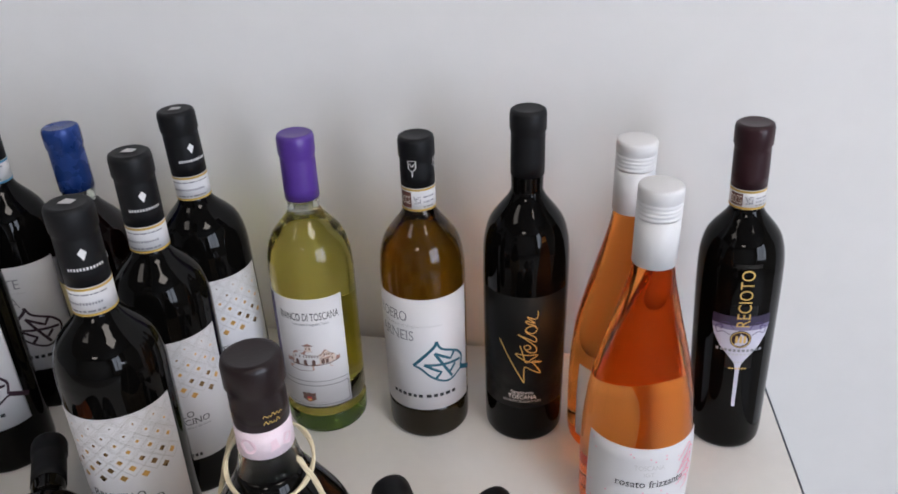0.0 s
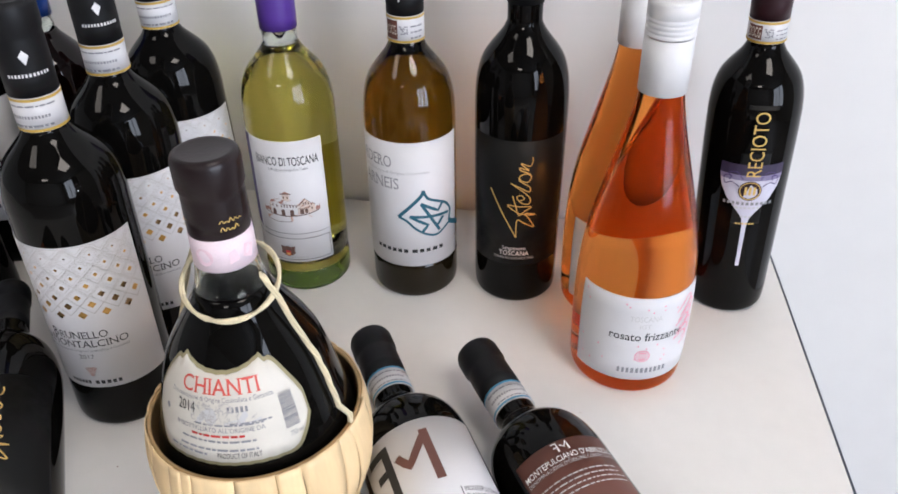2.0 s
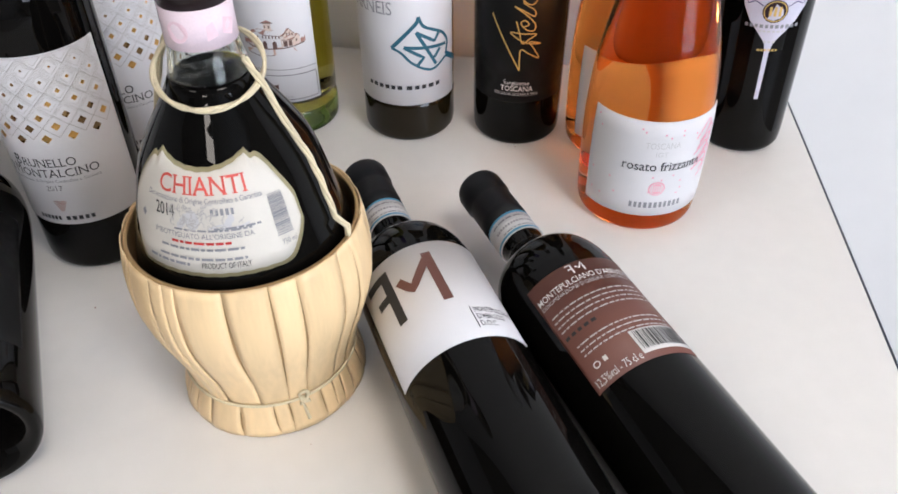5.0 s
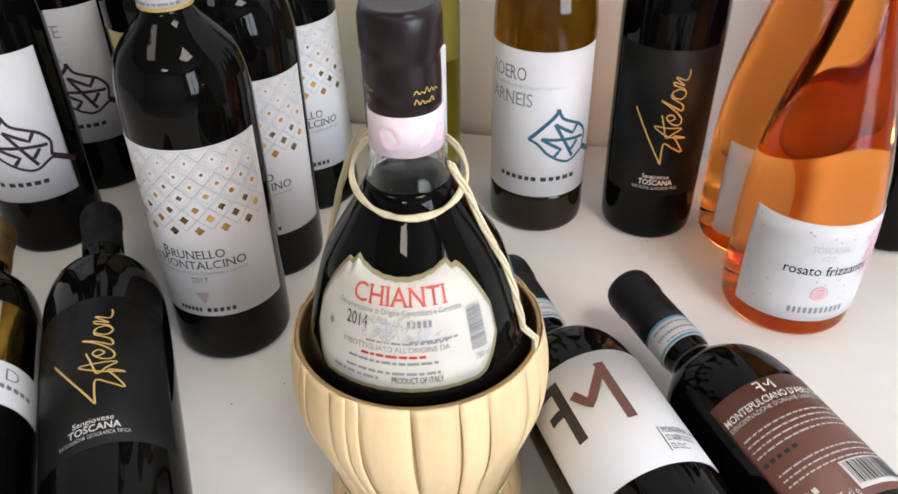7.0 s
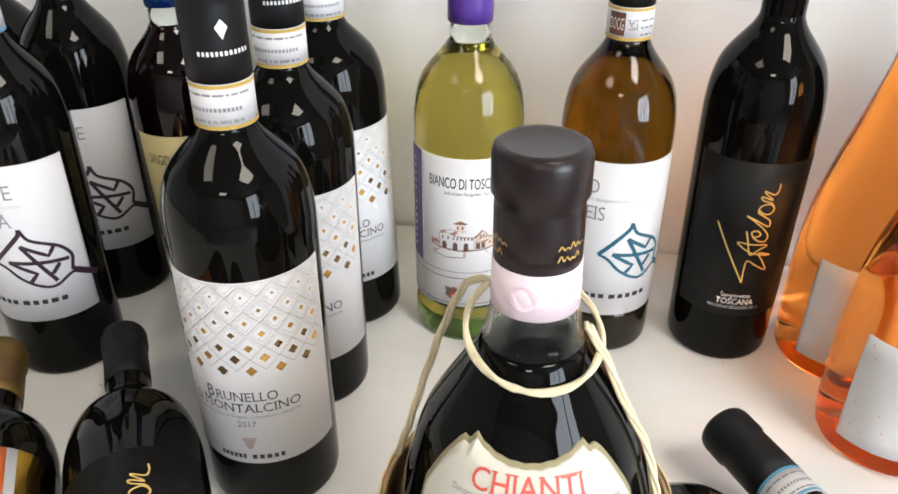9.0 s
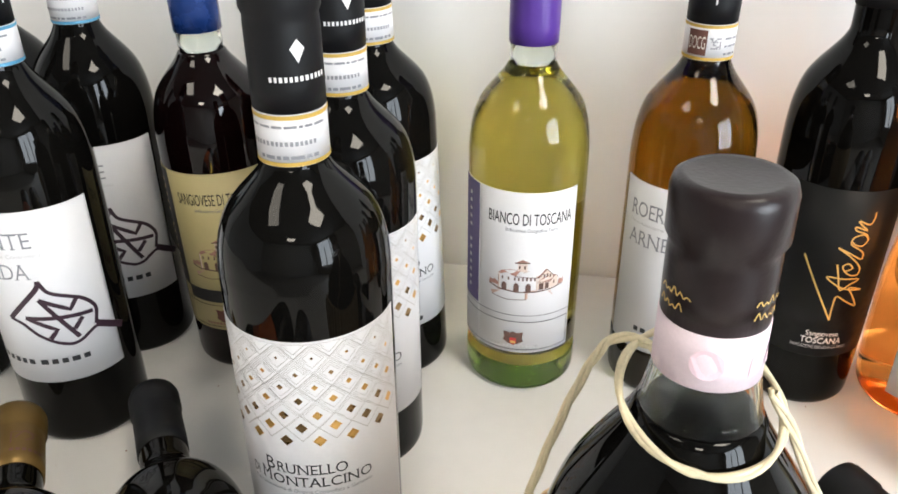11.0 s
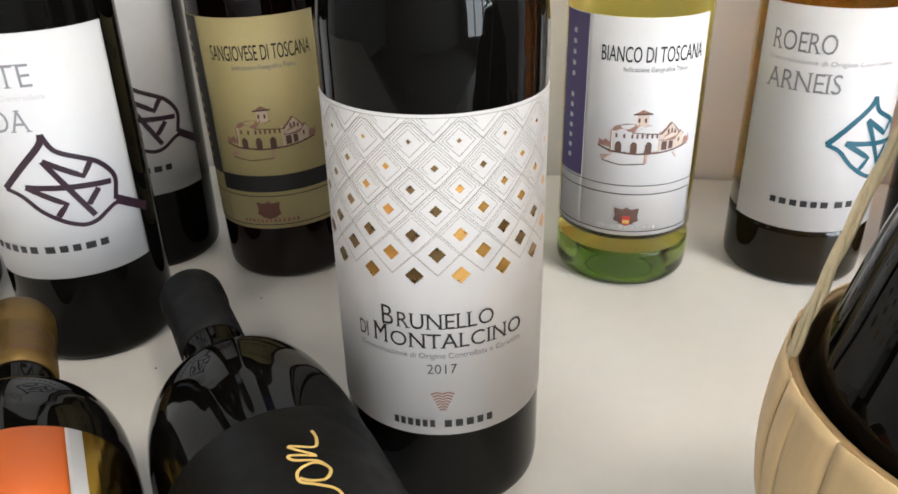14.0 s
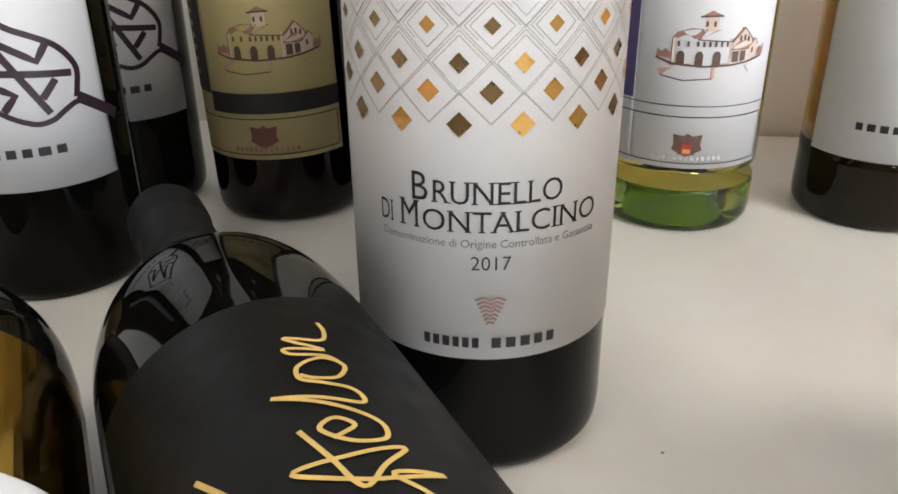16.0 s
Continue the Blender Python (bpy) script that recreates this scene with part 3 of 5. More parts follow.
# -- the three matching bottles with the lattice label --
def lattice_bottle():
    ob = thing("wine_bottle", "dark red-wine bottle with white lattice label and gold foil diamonds", "wine bottle", group="lattice-label bottles")
    r = 0.0375
    pts = smooth_profile(bordeaux(r, 0.297, 0.171, 0.2225, 0.0136), 4)
    part("glass", lathe(pts, 84), M_DARK, ob)
    cap, cs = capsule(ob, M_BLACK, 0.244, 0.298)
    bm = bmesh.new()
    poly(bm, [(-0.0028, 0.2685), (0, 0.2632), (0.0028, 0.2685), (0, 0.272)])
    blocks(bm, -0.0115, 0.0115, 0.2560, 0.0026, 11, 0.45, 4)
    blocks(bm, 0.019, 0.042, 0.2560, 0.0026, 11, 0.45, 8)
    poly(bm, [(0.0277, 0.2685), (0.0305, 0.2632), (0.0333, 0.2685), (0.0305, 0.272)])
    cs.middle = radians(40)
    printed("capsule_print", bm, cs, M_WHITE, cap, 0.0003)
    bm = bmesh.new()
    for v in ((-0.0045, -0.004), (0.0045, -0.003), (0.005, 0.003), (-0.003, 0.004)):
        bm.verts.new((*v, 0.2986))
    bm.faces.new(bm.verts)
    part("top_emblem", bm, M_PALE, cap)
    neck_band(ob, 0.2225, 0.2435, 0.0143, middle=10)
    s = Skin([(r, 0.03), (r, 0.17)], 8)
    w = r * radians(82)
    label = part("label", sheet(s, -w, w, 0.0392, 0.1555, n=56), M_PAPER, ob, "white embossed paper label")
    text_on(s, label, M_INK, "B", -0.0203, -0.0160, 0.0832, 0.0074, bold=-0.002, serif=True)
    text_on(s, label, M_INK, "RUNELLO", -0.0150, 0.0182, 0.0832, 0.0058, bold=-0.002, serif=True)
    text_on(s, label, M_INK, "DI", -0.0306, -0.0264, 0.0758, 0.0056, bold=-0.002, serif=True)
    text_on(s, label, M_INK, "M", -0.0242, -0.0184, 0.0758, 0.0072, bold=-0.002, serif=True)
    text_on(s, label, M_INK, "ONTALCINO", -0.0175, 0.0300, 0.0758, 0.0056, bold=-0.002, serif=True)
    text_on(s, label, M_GREY, "Denominazione di Origine Controllata e Garantita", -0.0300, 0.0300, 0.0718, 0.0021)
    text_on(s, label, M_INK, "2017", -0.0050, 0.0050, 0.0656, 0.0038, bold=-0.012, serif=True)
    bm = bmesh.new()
    for i in range(7):
        z, hw = 0.0578 - i * 0.00115, 0.0040 * (1 - i / 8)
        stroke(bm, [(-hw, z - 0.0008), (-hw / 2, z), (0, z - 0.0006), (hw / 2, z), (hw, z - 0.0008)], 0.00055, 0.01)
    printed("emblem", bm, s, M_SEPIA, label)
    bm = blocks(bmesh.new(), -0.0178, -0.0030, 0.0424, 0.0040, 6, 0.3, 11)
    blocks(bm, 0.0004, 0.0178, 0.0424, 0.0040, 5, 0.3, 12)
    printed("maker_name", bm, s, M_INK, label)
    step, rows = 0.01486, (0.1030, 0.1106, 0.1172, 0.1254, 0.1324, 0.1393, 0.1475)
    bm = bmesh.new()
    # nested chevrons round each diamond, more of them towards the top, and the woven bands between
    for j, z in enumerate(rows + (0.1545,)):
        for k in range(-5, 6):
            cx = k * step - 0.0079 + (step / 2 if j % 2 else 0)
            for q in (1.0, 0.84, 0.68, 0.52)[:(1, 1, 2, 3, 4, 4, 4, 4)[j]]:
                hw, hh = step / 2 * q, 0.0073 * q
                for line in ([(-hw, 0), (0, hh), (hw, 0)], [(-hw, 0), (0, -hh), (hw, 0)] if q in (1.0, 0.68) and j else [(-hw, 0), (-hw * 0.5, -hh * 0.5)] if j else [(-hw, 0), (-hw, 0)]):
                    pts2 = []
                    for (xa, za), (xb, zb) in zip(line, line[1:]):
                        for i in range(5):
                            u, v = cx + xa + (xb - xa) * i / 4, z + za + (zb - za) * i / 4
                            if abs(u) < w - 0.001 and v < 0.1548:
                                pts2.append((u, v))
                    if len(pts2) > 1 and line[0] != line[-1]:
                        stroke(bm, pts2, 0.00020, 0.006)
    printed("lattice_print", bm, s, M_FAINT, label, 0.00045)
    rnd = random.Random(7)
    s0 = Skin([(r, 0.03), (r, 0.17)], 0)
    for j, z in enumerate(rows):
        size = (0.0031, 0.0028, 0.0024, 0.0020, 0.0015, 0.0012, 0.0008)[j]
        kinds = []
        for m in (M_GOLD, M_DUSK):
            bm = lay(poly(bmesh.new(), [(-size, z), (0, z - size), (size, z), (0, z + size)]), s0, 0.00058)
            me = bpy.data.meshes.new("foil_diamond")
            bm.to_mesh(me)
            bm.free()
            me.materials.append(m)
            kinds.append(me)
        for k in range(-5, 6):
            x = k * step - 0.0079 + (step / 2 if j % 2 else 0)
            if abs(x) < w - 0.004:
                # dark columns paint the reflections in the gold foil
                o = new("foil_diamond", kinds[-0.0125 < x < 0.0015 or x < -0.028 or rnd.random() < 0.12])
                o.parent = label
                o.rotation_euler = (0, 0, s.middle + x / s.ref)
    return ob


b1 = lattice_bottle()
b1.matrix_world = stand(-0.2393, 0.4106) @ tall(1.016)
copy_thing(b1, stand(-0.2461, 0.4961, 3))
copy_thing(b1, stand(-0.2470, 0.5883, 12, 2.0, 0))


# -- bottles with the leaf emblem --
def leaf_bottle(name, glass, foot, ink, lines, label, teal, up=0.0):
    ob = thing(name, label, "wine bottle", group="leaf-emblem bottles")
    r = 0.0371
    pts = smooth_profile(bordeaux(r, 0.283 + up, 0.159 + up, 0.2225 + up, 0.0134), 4)
    if foot:
        cut = 0.036
        low = [p for p in pts if p[1] < cut] + [(r, cut), (0.0, cut)]
        high = [(0.0, cut + 0.0006), (r, cut + 0.0006)] + [p for p in pts if p[1] > cut + 0.001]
        part("glass", lathe(high, 84), glass, ob)
        part("foot", lathe(low, 84), foot, ob)
    else:
        part("glass", lathe(pts, 84), glass, ob)
    cap, cs = capsule(ob, M_BLACK, 0.243 + up, 0.2845 + up, 0.0141, 0.0145)
    bm = bmesh.new()
    for x in (0.0, 0.0225):
        stroke(bm, [(x - 0.003, 0.267), (x - 0.003, 0.2605), (x, 0.2575), (x + 0.003, 0.2605), (x + 0.003, 0.267), (x - 0.003, 0.267)], 0.0007)
        stroke(bm, [(x - 0.0018, 0.2645), (x, 0.2615), (x + 0.0018, 0.2645)], 0.0007)
        stroke(bm, [(x, 0.2575), (x, 0.2535)], 0.0009)
    for v in bm.verts:
        v.co.y += up
    cs.middle = radians(-4)
    printed("capsule_emblem", bm, cs, M_WHITE, cap, 0.0003)
    if teal:
        neck_band(ob, 0.2225 + up, 0.2425 + up, 0.0139, middle=8, docg=True)
    else:
        neck_band(ob, 0.2225 + up, 0.2425 + up, 0.0139, edge=M_SKYBLUE, middle=8)
    s = Skin([(r, 0.02), (r, 0.19)], 4)
    w = r * radians(79)
    paper = part("label", sheet(s, -w, w, 0.0345 + up * 1.35, 0.1512 + up, n=52), M_PAPER, ob, "white paper label")
    a, b = lines
    text_on(s, paper, M_GREY, a, -0.0425, -0.0425 + (0.0066 if teal else 0.0076) * len(a) * 0.97, 0.1290 + up, 0.0098, bold=-0.006, serif=True)
    text_on(s, paper, M_PALE, "Denominazione di Origine Controllata", -0.0425, 0.020, 0.1235 + up, 0.0024)
    text_on(s, paper, M_GREY, b, -0.0425, -0.0425 + (0.0064 if teal else 0.0080) * len(b) * 0.97, 0.1098 + up, 0.0098, bold=-0.006, serif=True)
    printed("leaf_emblem", leaf_emblem(0.0165, 0.0850 + up, 0.0232, 0.0023), s, ink, paper, 0.0006)
    bm = blocks(bmesh.new(), -0.0290, 0.0000, 0.0480 + up * 1.3, 0.0045, 6, 0.30, 21)
    blocks(bm, 0.0035, 0.0310, 0.0480 + up * 1.3, 0.0045, 5, 0.30, 22)
    printed("maker_name", bm, s, M_INK, paper)
    return ob


leaf_bottle("wine_bottle", M_AMBER, M_AMBERB, M_TEAL, ("ROERO", "ARNEIS"), "amber white-wine bottle with white label and teal leaf emblem", True).matrix_world = stand(-0.0573, 0.5973, 1) @ tall(1.003)
p1 = leaf_bottle("wine_bottle", M_DARK, None, M_PLUM, ("PIEMONTE", "BONARDA"), "dark red-wine bottle with white label and plum leaf emblem", False, 0.0100)
p1.matrix_world = stand(-0.4323, 0.4908, -2)
copy_thing(p1, stand(-0.4430, 0.5820, 0))


# -- bottles with the farmhouse label --
def farm_bottle(white, label):
    ob = thing("wine_bottle", label, "wine bottle", group="farmhouse-label bottles")
    r = 0.0373
    pts = smooth_profile(bordeaux(r, 0.282, 0.159, 0.2185, 0.0134), 4)
    level, cut = 0.2155, 0.021
    if white:
        part("wine", lathe([(0.0, cut + 0.0005), (r - 0.0003, cut + 0.0005)] + [p for p in pts if cut + 0.001 < p[1] < level] + [(0.0138, level), (0.0, level)], 84), M_GREEN, ob, "pale yellow-green glass full of wine")
        part("foot", lathe([p for p in pts if p[1] < cut] + [(r - 0.0003, cut), (0.0, cut)], 84), M_GREENB, ob, "green glass foot")
    else:
        part("glass", lathe([p for p in pts if p[1] < level] + [(0.0138, level), (0.0, level)], 84), M_RUBY, ob)
    part("neck", lathe([(0.0118, level + 0.0005), (0.0136, level + 0.0005), (0.0136, 0.24), (0.0118, 0.24), (0.0118, level + 0.0005)], 48), M_CLEAR, ob, "clear glass neck above the wine")
    capsule(ob, M_PURPLE if white else M_BLUE, 0.2275, 0.2837, 0.0146, 0.0149)
    s = Skin([(r, 0.01), (r, 0.17)], -6)
    k = r
    strip = M_VIOLET if white else M_INK
    main = M_PAPER if white else M_OLIVE
    x0, xs, x1 = k * radians(-70), k * radians(-38), k * radians(64)
    lab = part("label", sheet(s, xs, x1, 0.0325, 0.1475, n=40), main, ob, "farmhouse label")
    side = part("side_strip", sheet(s, x0, xs - 0.0002, 0.0325, 0.1475, n=14), main, ob)
    bm = rect(bmesh.new(), x0 + 0.0002, xs - 0.0004, 0.0625, 0.1473, 0.003)
    printed("strip_colour", bm, s, strip, side, 0.0005)
    bm = bmesh.new()
    for i in range(13):
        y = 0.070 + i * 0.0055
        if i != 7:
            rect(bm, (x0 + xs) / 2 - 0.0013, (x0 + xs) / 2 + 0.0013, y + 0.0006, y + 0.0030)
    printed("strip_print", bm, s, M_PALE if white else M_GOLDINK, side, 0.0007)
    name = "BIANCO DI TOSCANA" if white else "SANGIOVESE DI TOSCANA"
    text_on(s, lab, M_INK, name, k * radians(-26), k * radians(57), 0.1262, 0.0076)
    text_on(s, lab, M_GREY, "Indicazione Geografica Tipica", k * radians(-8), k * radians(42), 0.1215, 0.0024)
    farmhouse(s, lab, k * radians(14), 0.0855, 0.0248)
    bm = bmesh.new()
    if white:
        rect(bm, xs, x1 - 0.001, 0.0612, 0.0616)
        rect(bm, x0, xs, 0.0612, 0.0616)
    else:
        rect(bm, xs, x1, 0.0545, 0.0640, 0.003)
    for line in (((x0 + 0.002, 0.0350), (x1 - 0.002, 0.0350)), ((x0 + 0.002, 0.0565 if white else 0.0520), (x1 - 0.002, 0.0565 if white else 0.0520)), ((x0 + 0.002, 0.0350), (x0 + 0.002, 0.056 if white else 0.052)), ((x1 - 0.002, 0.0350), (x1 - 0.002, 0.056 if white else 0.052))):
        stroke(bm, line, 0.0005)
    printed("frame_print", bm, s, M_INK, lab, 0.0006)
    cx = k * radians(3)
    bm = bmesh.new()
    poly(bm, [(cx - 0.0021, 0.0440), (cx - 0.0021, 0.0400), (cx, 0.0385), (cx + 0.0021, 0.0400), (cx + 0.0021, 0.0440)])
    printed("crest_shield", bm, s, M_RED if white else M_BROWNINK, lab, 0.0007)
    bm = bmesh.new()
    for a in (-1, 1):
        poly(bm, [(cx, 0.0490), (cx + a * 0.0022, 0.0478), (cx + a * 0.0064, 0.0486), (cx + a * 0.0058, 0.0440), (cx + a * 0.0066, 0.0415), (cx + a * 0.0030, 0.0396), (cx, 0.0382)][::a])
    rect(bm, cx - 0.0042, cx + 0.0042, 0.0392, 0.0396)
    printed("crest_mantle", bm, s, M_SEPIAD if white else M_BROWNINK, lab, 0.0006)
    if white:
        printed("crest_field", rect(bmesh.new(), cx - 0.0017, cx + 0.0017, 0.0398, 0.0418), s, M_GOLDINK, lab, 0.0008)
    printed("maker_name", blocks(bmesh.new(), cx - 0.015, cx + 0.016, 0.0362, 0.0026, 12, 0.4, 31), s, M_PALE if white else M_SEPIA, lab, 0.0006)
    if white:
        sb = Skin([(r, 0.01), (r, 0.17)], 176)
        part("back_label", sheet(sb, -0.026, 0.026, 0.0320, 0.1150, n=30), M_CREAM, ob, "cream back label seen through the wine")
    return ob


farm_bottle(True, "pale green white-wine bottle with purple capsule and farmhouse label").matrix_world = stand(-0.1564, 0.5892) @ tall(1.008)
farm_bottle(False, "dark red-wine bottle with blue capsule and olive farmhouse label").matrix_world = pose(0, 0, 0.0008) @ stand(-0.3545, 0.5800, 7, 1.6, 0) @ tall(1.010)


# -- black bottles with the golden flourish --
def flourish(bm, x, y, s, w):
    """A looping golden pen flourish that runs up the label from x, y, in units of s."""
    long_stroke = [(-2.21, 4.27), (-1.09, 2.14), (0.06, 0.00)]
    star = [(0.06, 0.00), (0.04, 1.02), (0.14, 1.72), (0.77, 1.36), (1.51, 0.99), (1.11, 1.75), (0.75, 2.34), (1.61, 2.14), (0.34, 2.31), (-0.72, 3.04), (0.19, 2.98), (1.21, 2.93), (0.70, 2.56), (0.20, 2.20), (-0.06, 3.08), (-0.32, 3.96)]
    wave = [(0.15, 3.50), (0.61, 3.71), (0.34, 4.03), (0.02, 3.82), (0.42, 3.32), (0.97, 3.22), (1.11, 3.60), (0.86, 4.02), (0.24, 4.58), (-0.49, 5.08)]
    loop = [(-0.49, 5.08), (0.20, 4.76), (0.99, 4.34), (1.01, 4.76), (0.54, 5.11), (0.16, 5.39), (0.24, 5.81), (0.76, 5.98), (1.11, 5.64), (0.85, 5.25), (0.42, 5.32), (0.19, 5.53)]
    tail = [(1.11, 5.64), (0.89, 6.02), (0.27, 6.26), (0.19, 6.51), (0.90, 6.26), (0.46, 6.65), (0.29, 6.90), (0.95, 6.65), (1.16, 7.04), (1.13, 7.42)]
    stroke(bm, [(x + a * s, y + b * s) for a, b in long_stroke], w * 1.1)
    for pts in (star, wave, loop, tail):
        stroke(bm, curve_points([(x + a * s, y + b * s) for a, b in pts], 6), w, 0.0012)
    return bm


def flourish_bottle():
    ob = thing("wine_bottle", "tall black wine bottle with a black label and golden pen flourish", "wine bottle", group="flourish-label bottles")
    r = 0.0366
    pts = smooth_profile(bordeaux(r, 0.303, 0.176, 0.2390, 0.0131, foot=0.0352), 4)
    part("glass", lathe(pts, 84), M_DARK2, ob)
    capsule(ob, M_BLACK, 0.252, 0.3062, 0.0137, 0.0142)
    s = Skin([(0.0352, 0.0075), (0.0354, 0.03), (r, 0.154), (r, 0.184)], 4, r)
    w = r * radians(68)
    paper = part("label", sheet(s, -w, w, 0.0405, 0.1560, n=44), M_BLACKLAB, ob, "matt black label")
    printed("gold_flourish", flourish(bmesh.new(), 0.0004, 0.0686, 0.0100, 0.00100), s, M_GOLDINK, paper, 0.0006, "golden pen flourish")
    text_on(s, paper, M_WHITE, "Sangiovese", -0.0105, 0.0095, 0.0560, 0.0036)
    text_on(s, paper, M_WHITE, "TOSCANA", -0.0130, 0.0125, 0.0505, 0.0043, bold=0.012)
    text_on(s, paper, M_PALE, "INDICAZIONE GEOGRAFICA TIPICA", -0.0180, 0.0170, 0.0466, 0.0024)
    return ob


f1 = flourish_bottle()
f1.matrix_world = stand(0.0320, 0.6046) @ tall(1.005)
copy_thing(f1, lying(-0.3672, 0.4645, -56.5, 0.0366, 0.3070, -6))


# -- rose bottles --
def rose_bottle(lettered):
    ob = thing("wine_bottle", "clear bottle of rose wine with white screw cap and label", "wine bottle", group="rose bottles")
    r = 0.0432
    pts = [(0.0, 0.012), (0.020, 0.008), (0.034, 0.0008), (0.038, 0.0), (0.0412, 0.003), (0.0425, 0.009), (r, 0.025), (0.0436, 0.06), (0.0428, 0.085), (0.0405, 0.110), (0.0366, 0.132), (0.0318, 0.152), (0.0265, 0.172), (0.0213, 0.192), (0.0172, 0.209), (0.0146, 0.224), (0.0136, 0.235)]
    pts = smooth_profile(pts, 4)
    part("wine", lathe(pts + [(0.0, 0.235)], 84), M_ROSE, ob, "orange-pink wine in clear glass")
    part("sleeve", lathe([(0.0146, 0.226), (0.0158, 0.226), (0.0156, 0.2605), (0.0146, 0.261)], 56), M_WHITECAP, ob)
    ring = [(0.0148, 0.2615), (0.0157, 0.262)]
    for i in range(4):
        z = 0.2635 + i * 0.0030
        ring += [(0.0157, z), (0.0149, z + 0.0006), (0.0149, z + 0.0012), (0.0157, z + 0.0018)]
    ring += [(0.0157, 0.2815), (0.0150, 0.2836), (0.0135, 0.2842), (0.0, 0.2842)]
    part("screw_cap", lathe(ring, 56), M_WHITECAP, ob)
    s = Skin(pts[14:], 2, r, 0.0001, 0.0018)
    w = r * radians(68)
    paper = part("label", sheet(s, -w, w, 0.0140, 0.0885, n=46, k=6), M_PAPER, ob, "white speckled label")
    if not lettered:
        return ob
    text_on(s, paper, M_PALE, "TOSCANA", -0.0105, 0.0125, 0.0690, 0.0045)
    text_on(s, paper, M_PALE, "IGT", -0.0030, 0.0050, 0.0630, 0.0035)
    text_on(s, paper, M_INK, "rosato frizzante", -0.0240, 0.0310, 0.0520, 0.0068, bold=0.004, serif=True)
    bm = disc(bmesh.new(), 0.0015, 0.0375, 0.0056, 22)
    printed("pink_seal", bm, s, M_PINK, paper, 0.0006, "round pink seal")
    bm = disc(bmesh.new(), 0.0015, 0.0375, 0.0044, 22, 0.0006)
    for i in range(-2, 3):
        rect(bm, 0.0015 + i * 0.0015 - 0.0004, 0.0015 + i * 0.0015 + 0.0004, 0.0350, 0.0400)
    printed("seal_lines", bm, s, M_PAPER, paper, 0.0008)
    printed("maker_name", blocks(bmesh.new(), -0.0150, 0.0210, 0.0205, 0.0062, 10, 0.5, 41), s, M_GREY, paper, 0.0006)
    bm, rnd = bmesh.new(), random.Random(12)
    for _ in range(26):
        disc(bm, rnd.uniform(-w + 0.003, w - 0.003), rnd.choice((rnd.uniform(0.018, 0.048), rnd.uniform(0.076, 0.086))), 0.0007, 8)
    printed("specks", bm, s, M_PINK, paper, 0.0006)
    bm = bmesh.new()
    for i in range(7):
        c = 0.029 + 0.002 * (i % 3)
        stroke(bm, curve_points([(c - 0.004, 0.048 + i * 0.004), (c + 0.006, 0.052 + i * 0.005), (c + 0.010, 0.044 + i * 0.006), (c + 0.003, 0.040 + i * 0.005)], 6), 0.0011)
    printed("pink_flower", bm, s, M_PINK, paper, 0.0007, "pink line drawing of a flower")
    return ob


rose_bottle(True).matrix_world = stand(0.1307, 0.5167, 9) @ tall(1.013)
rose_bottle(False).matrix_world = stand(0.1162, 0.5996, 14) @ tall(1.013)


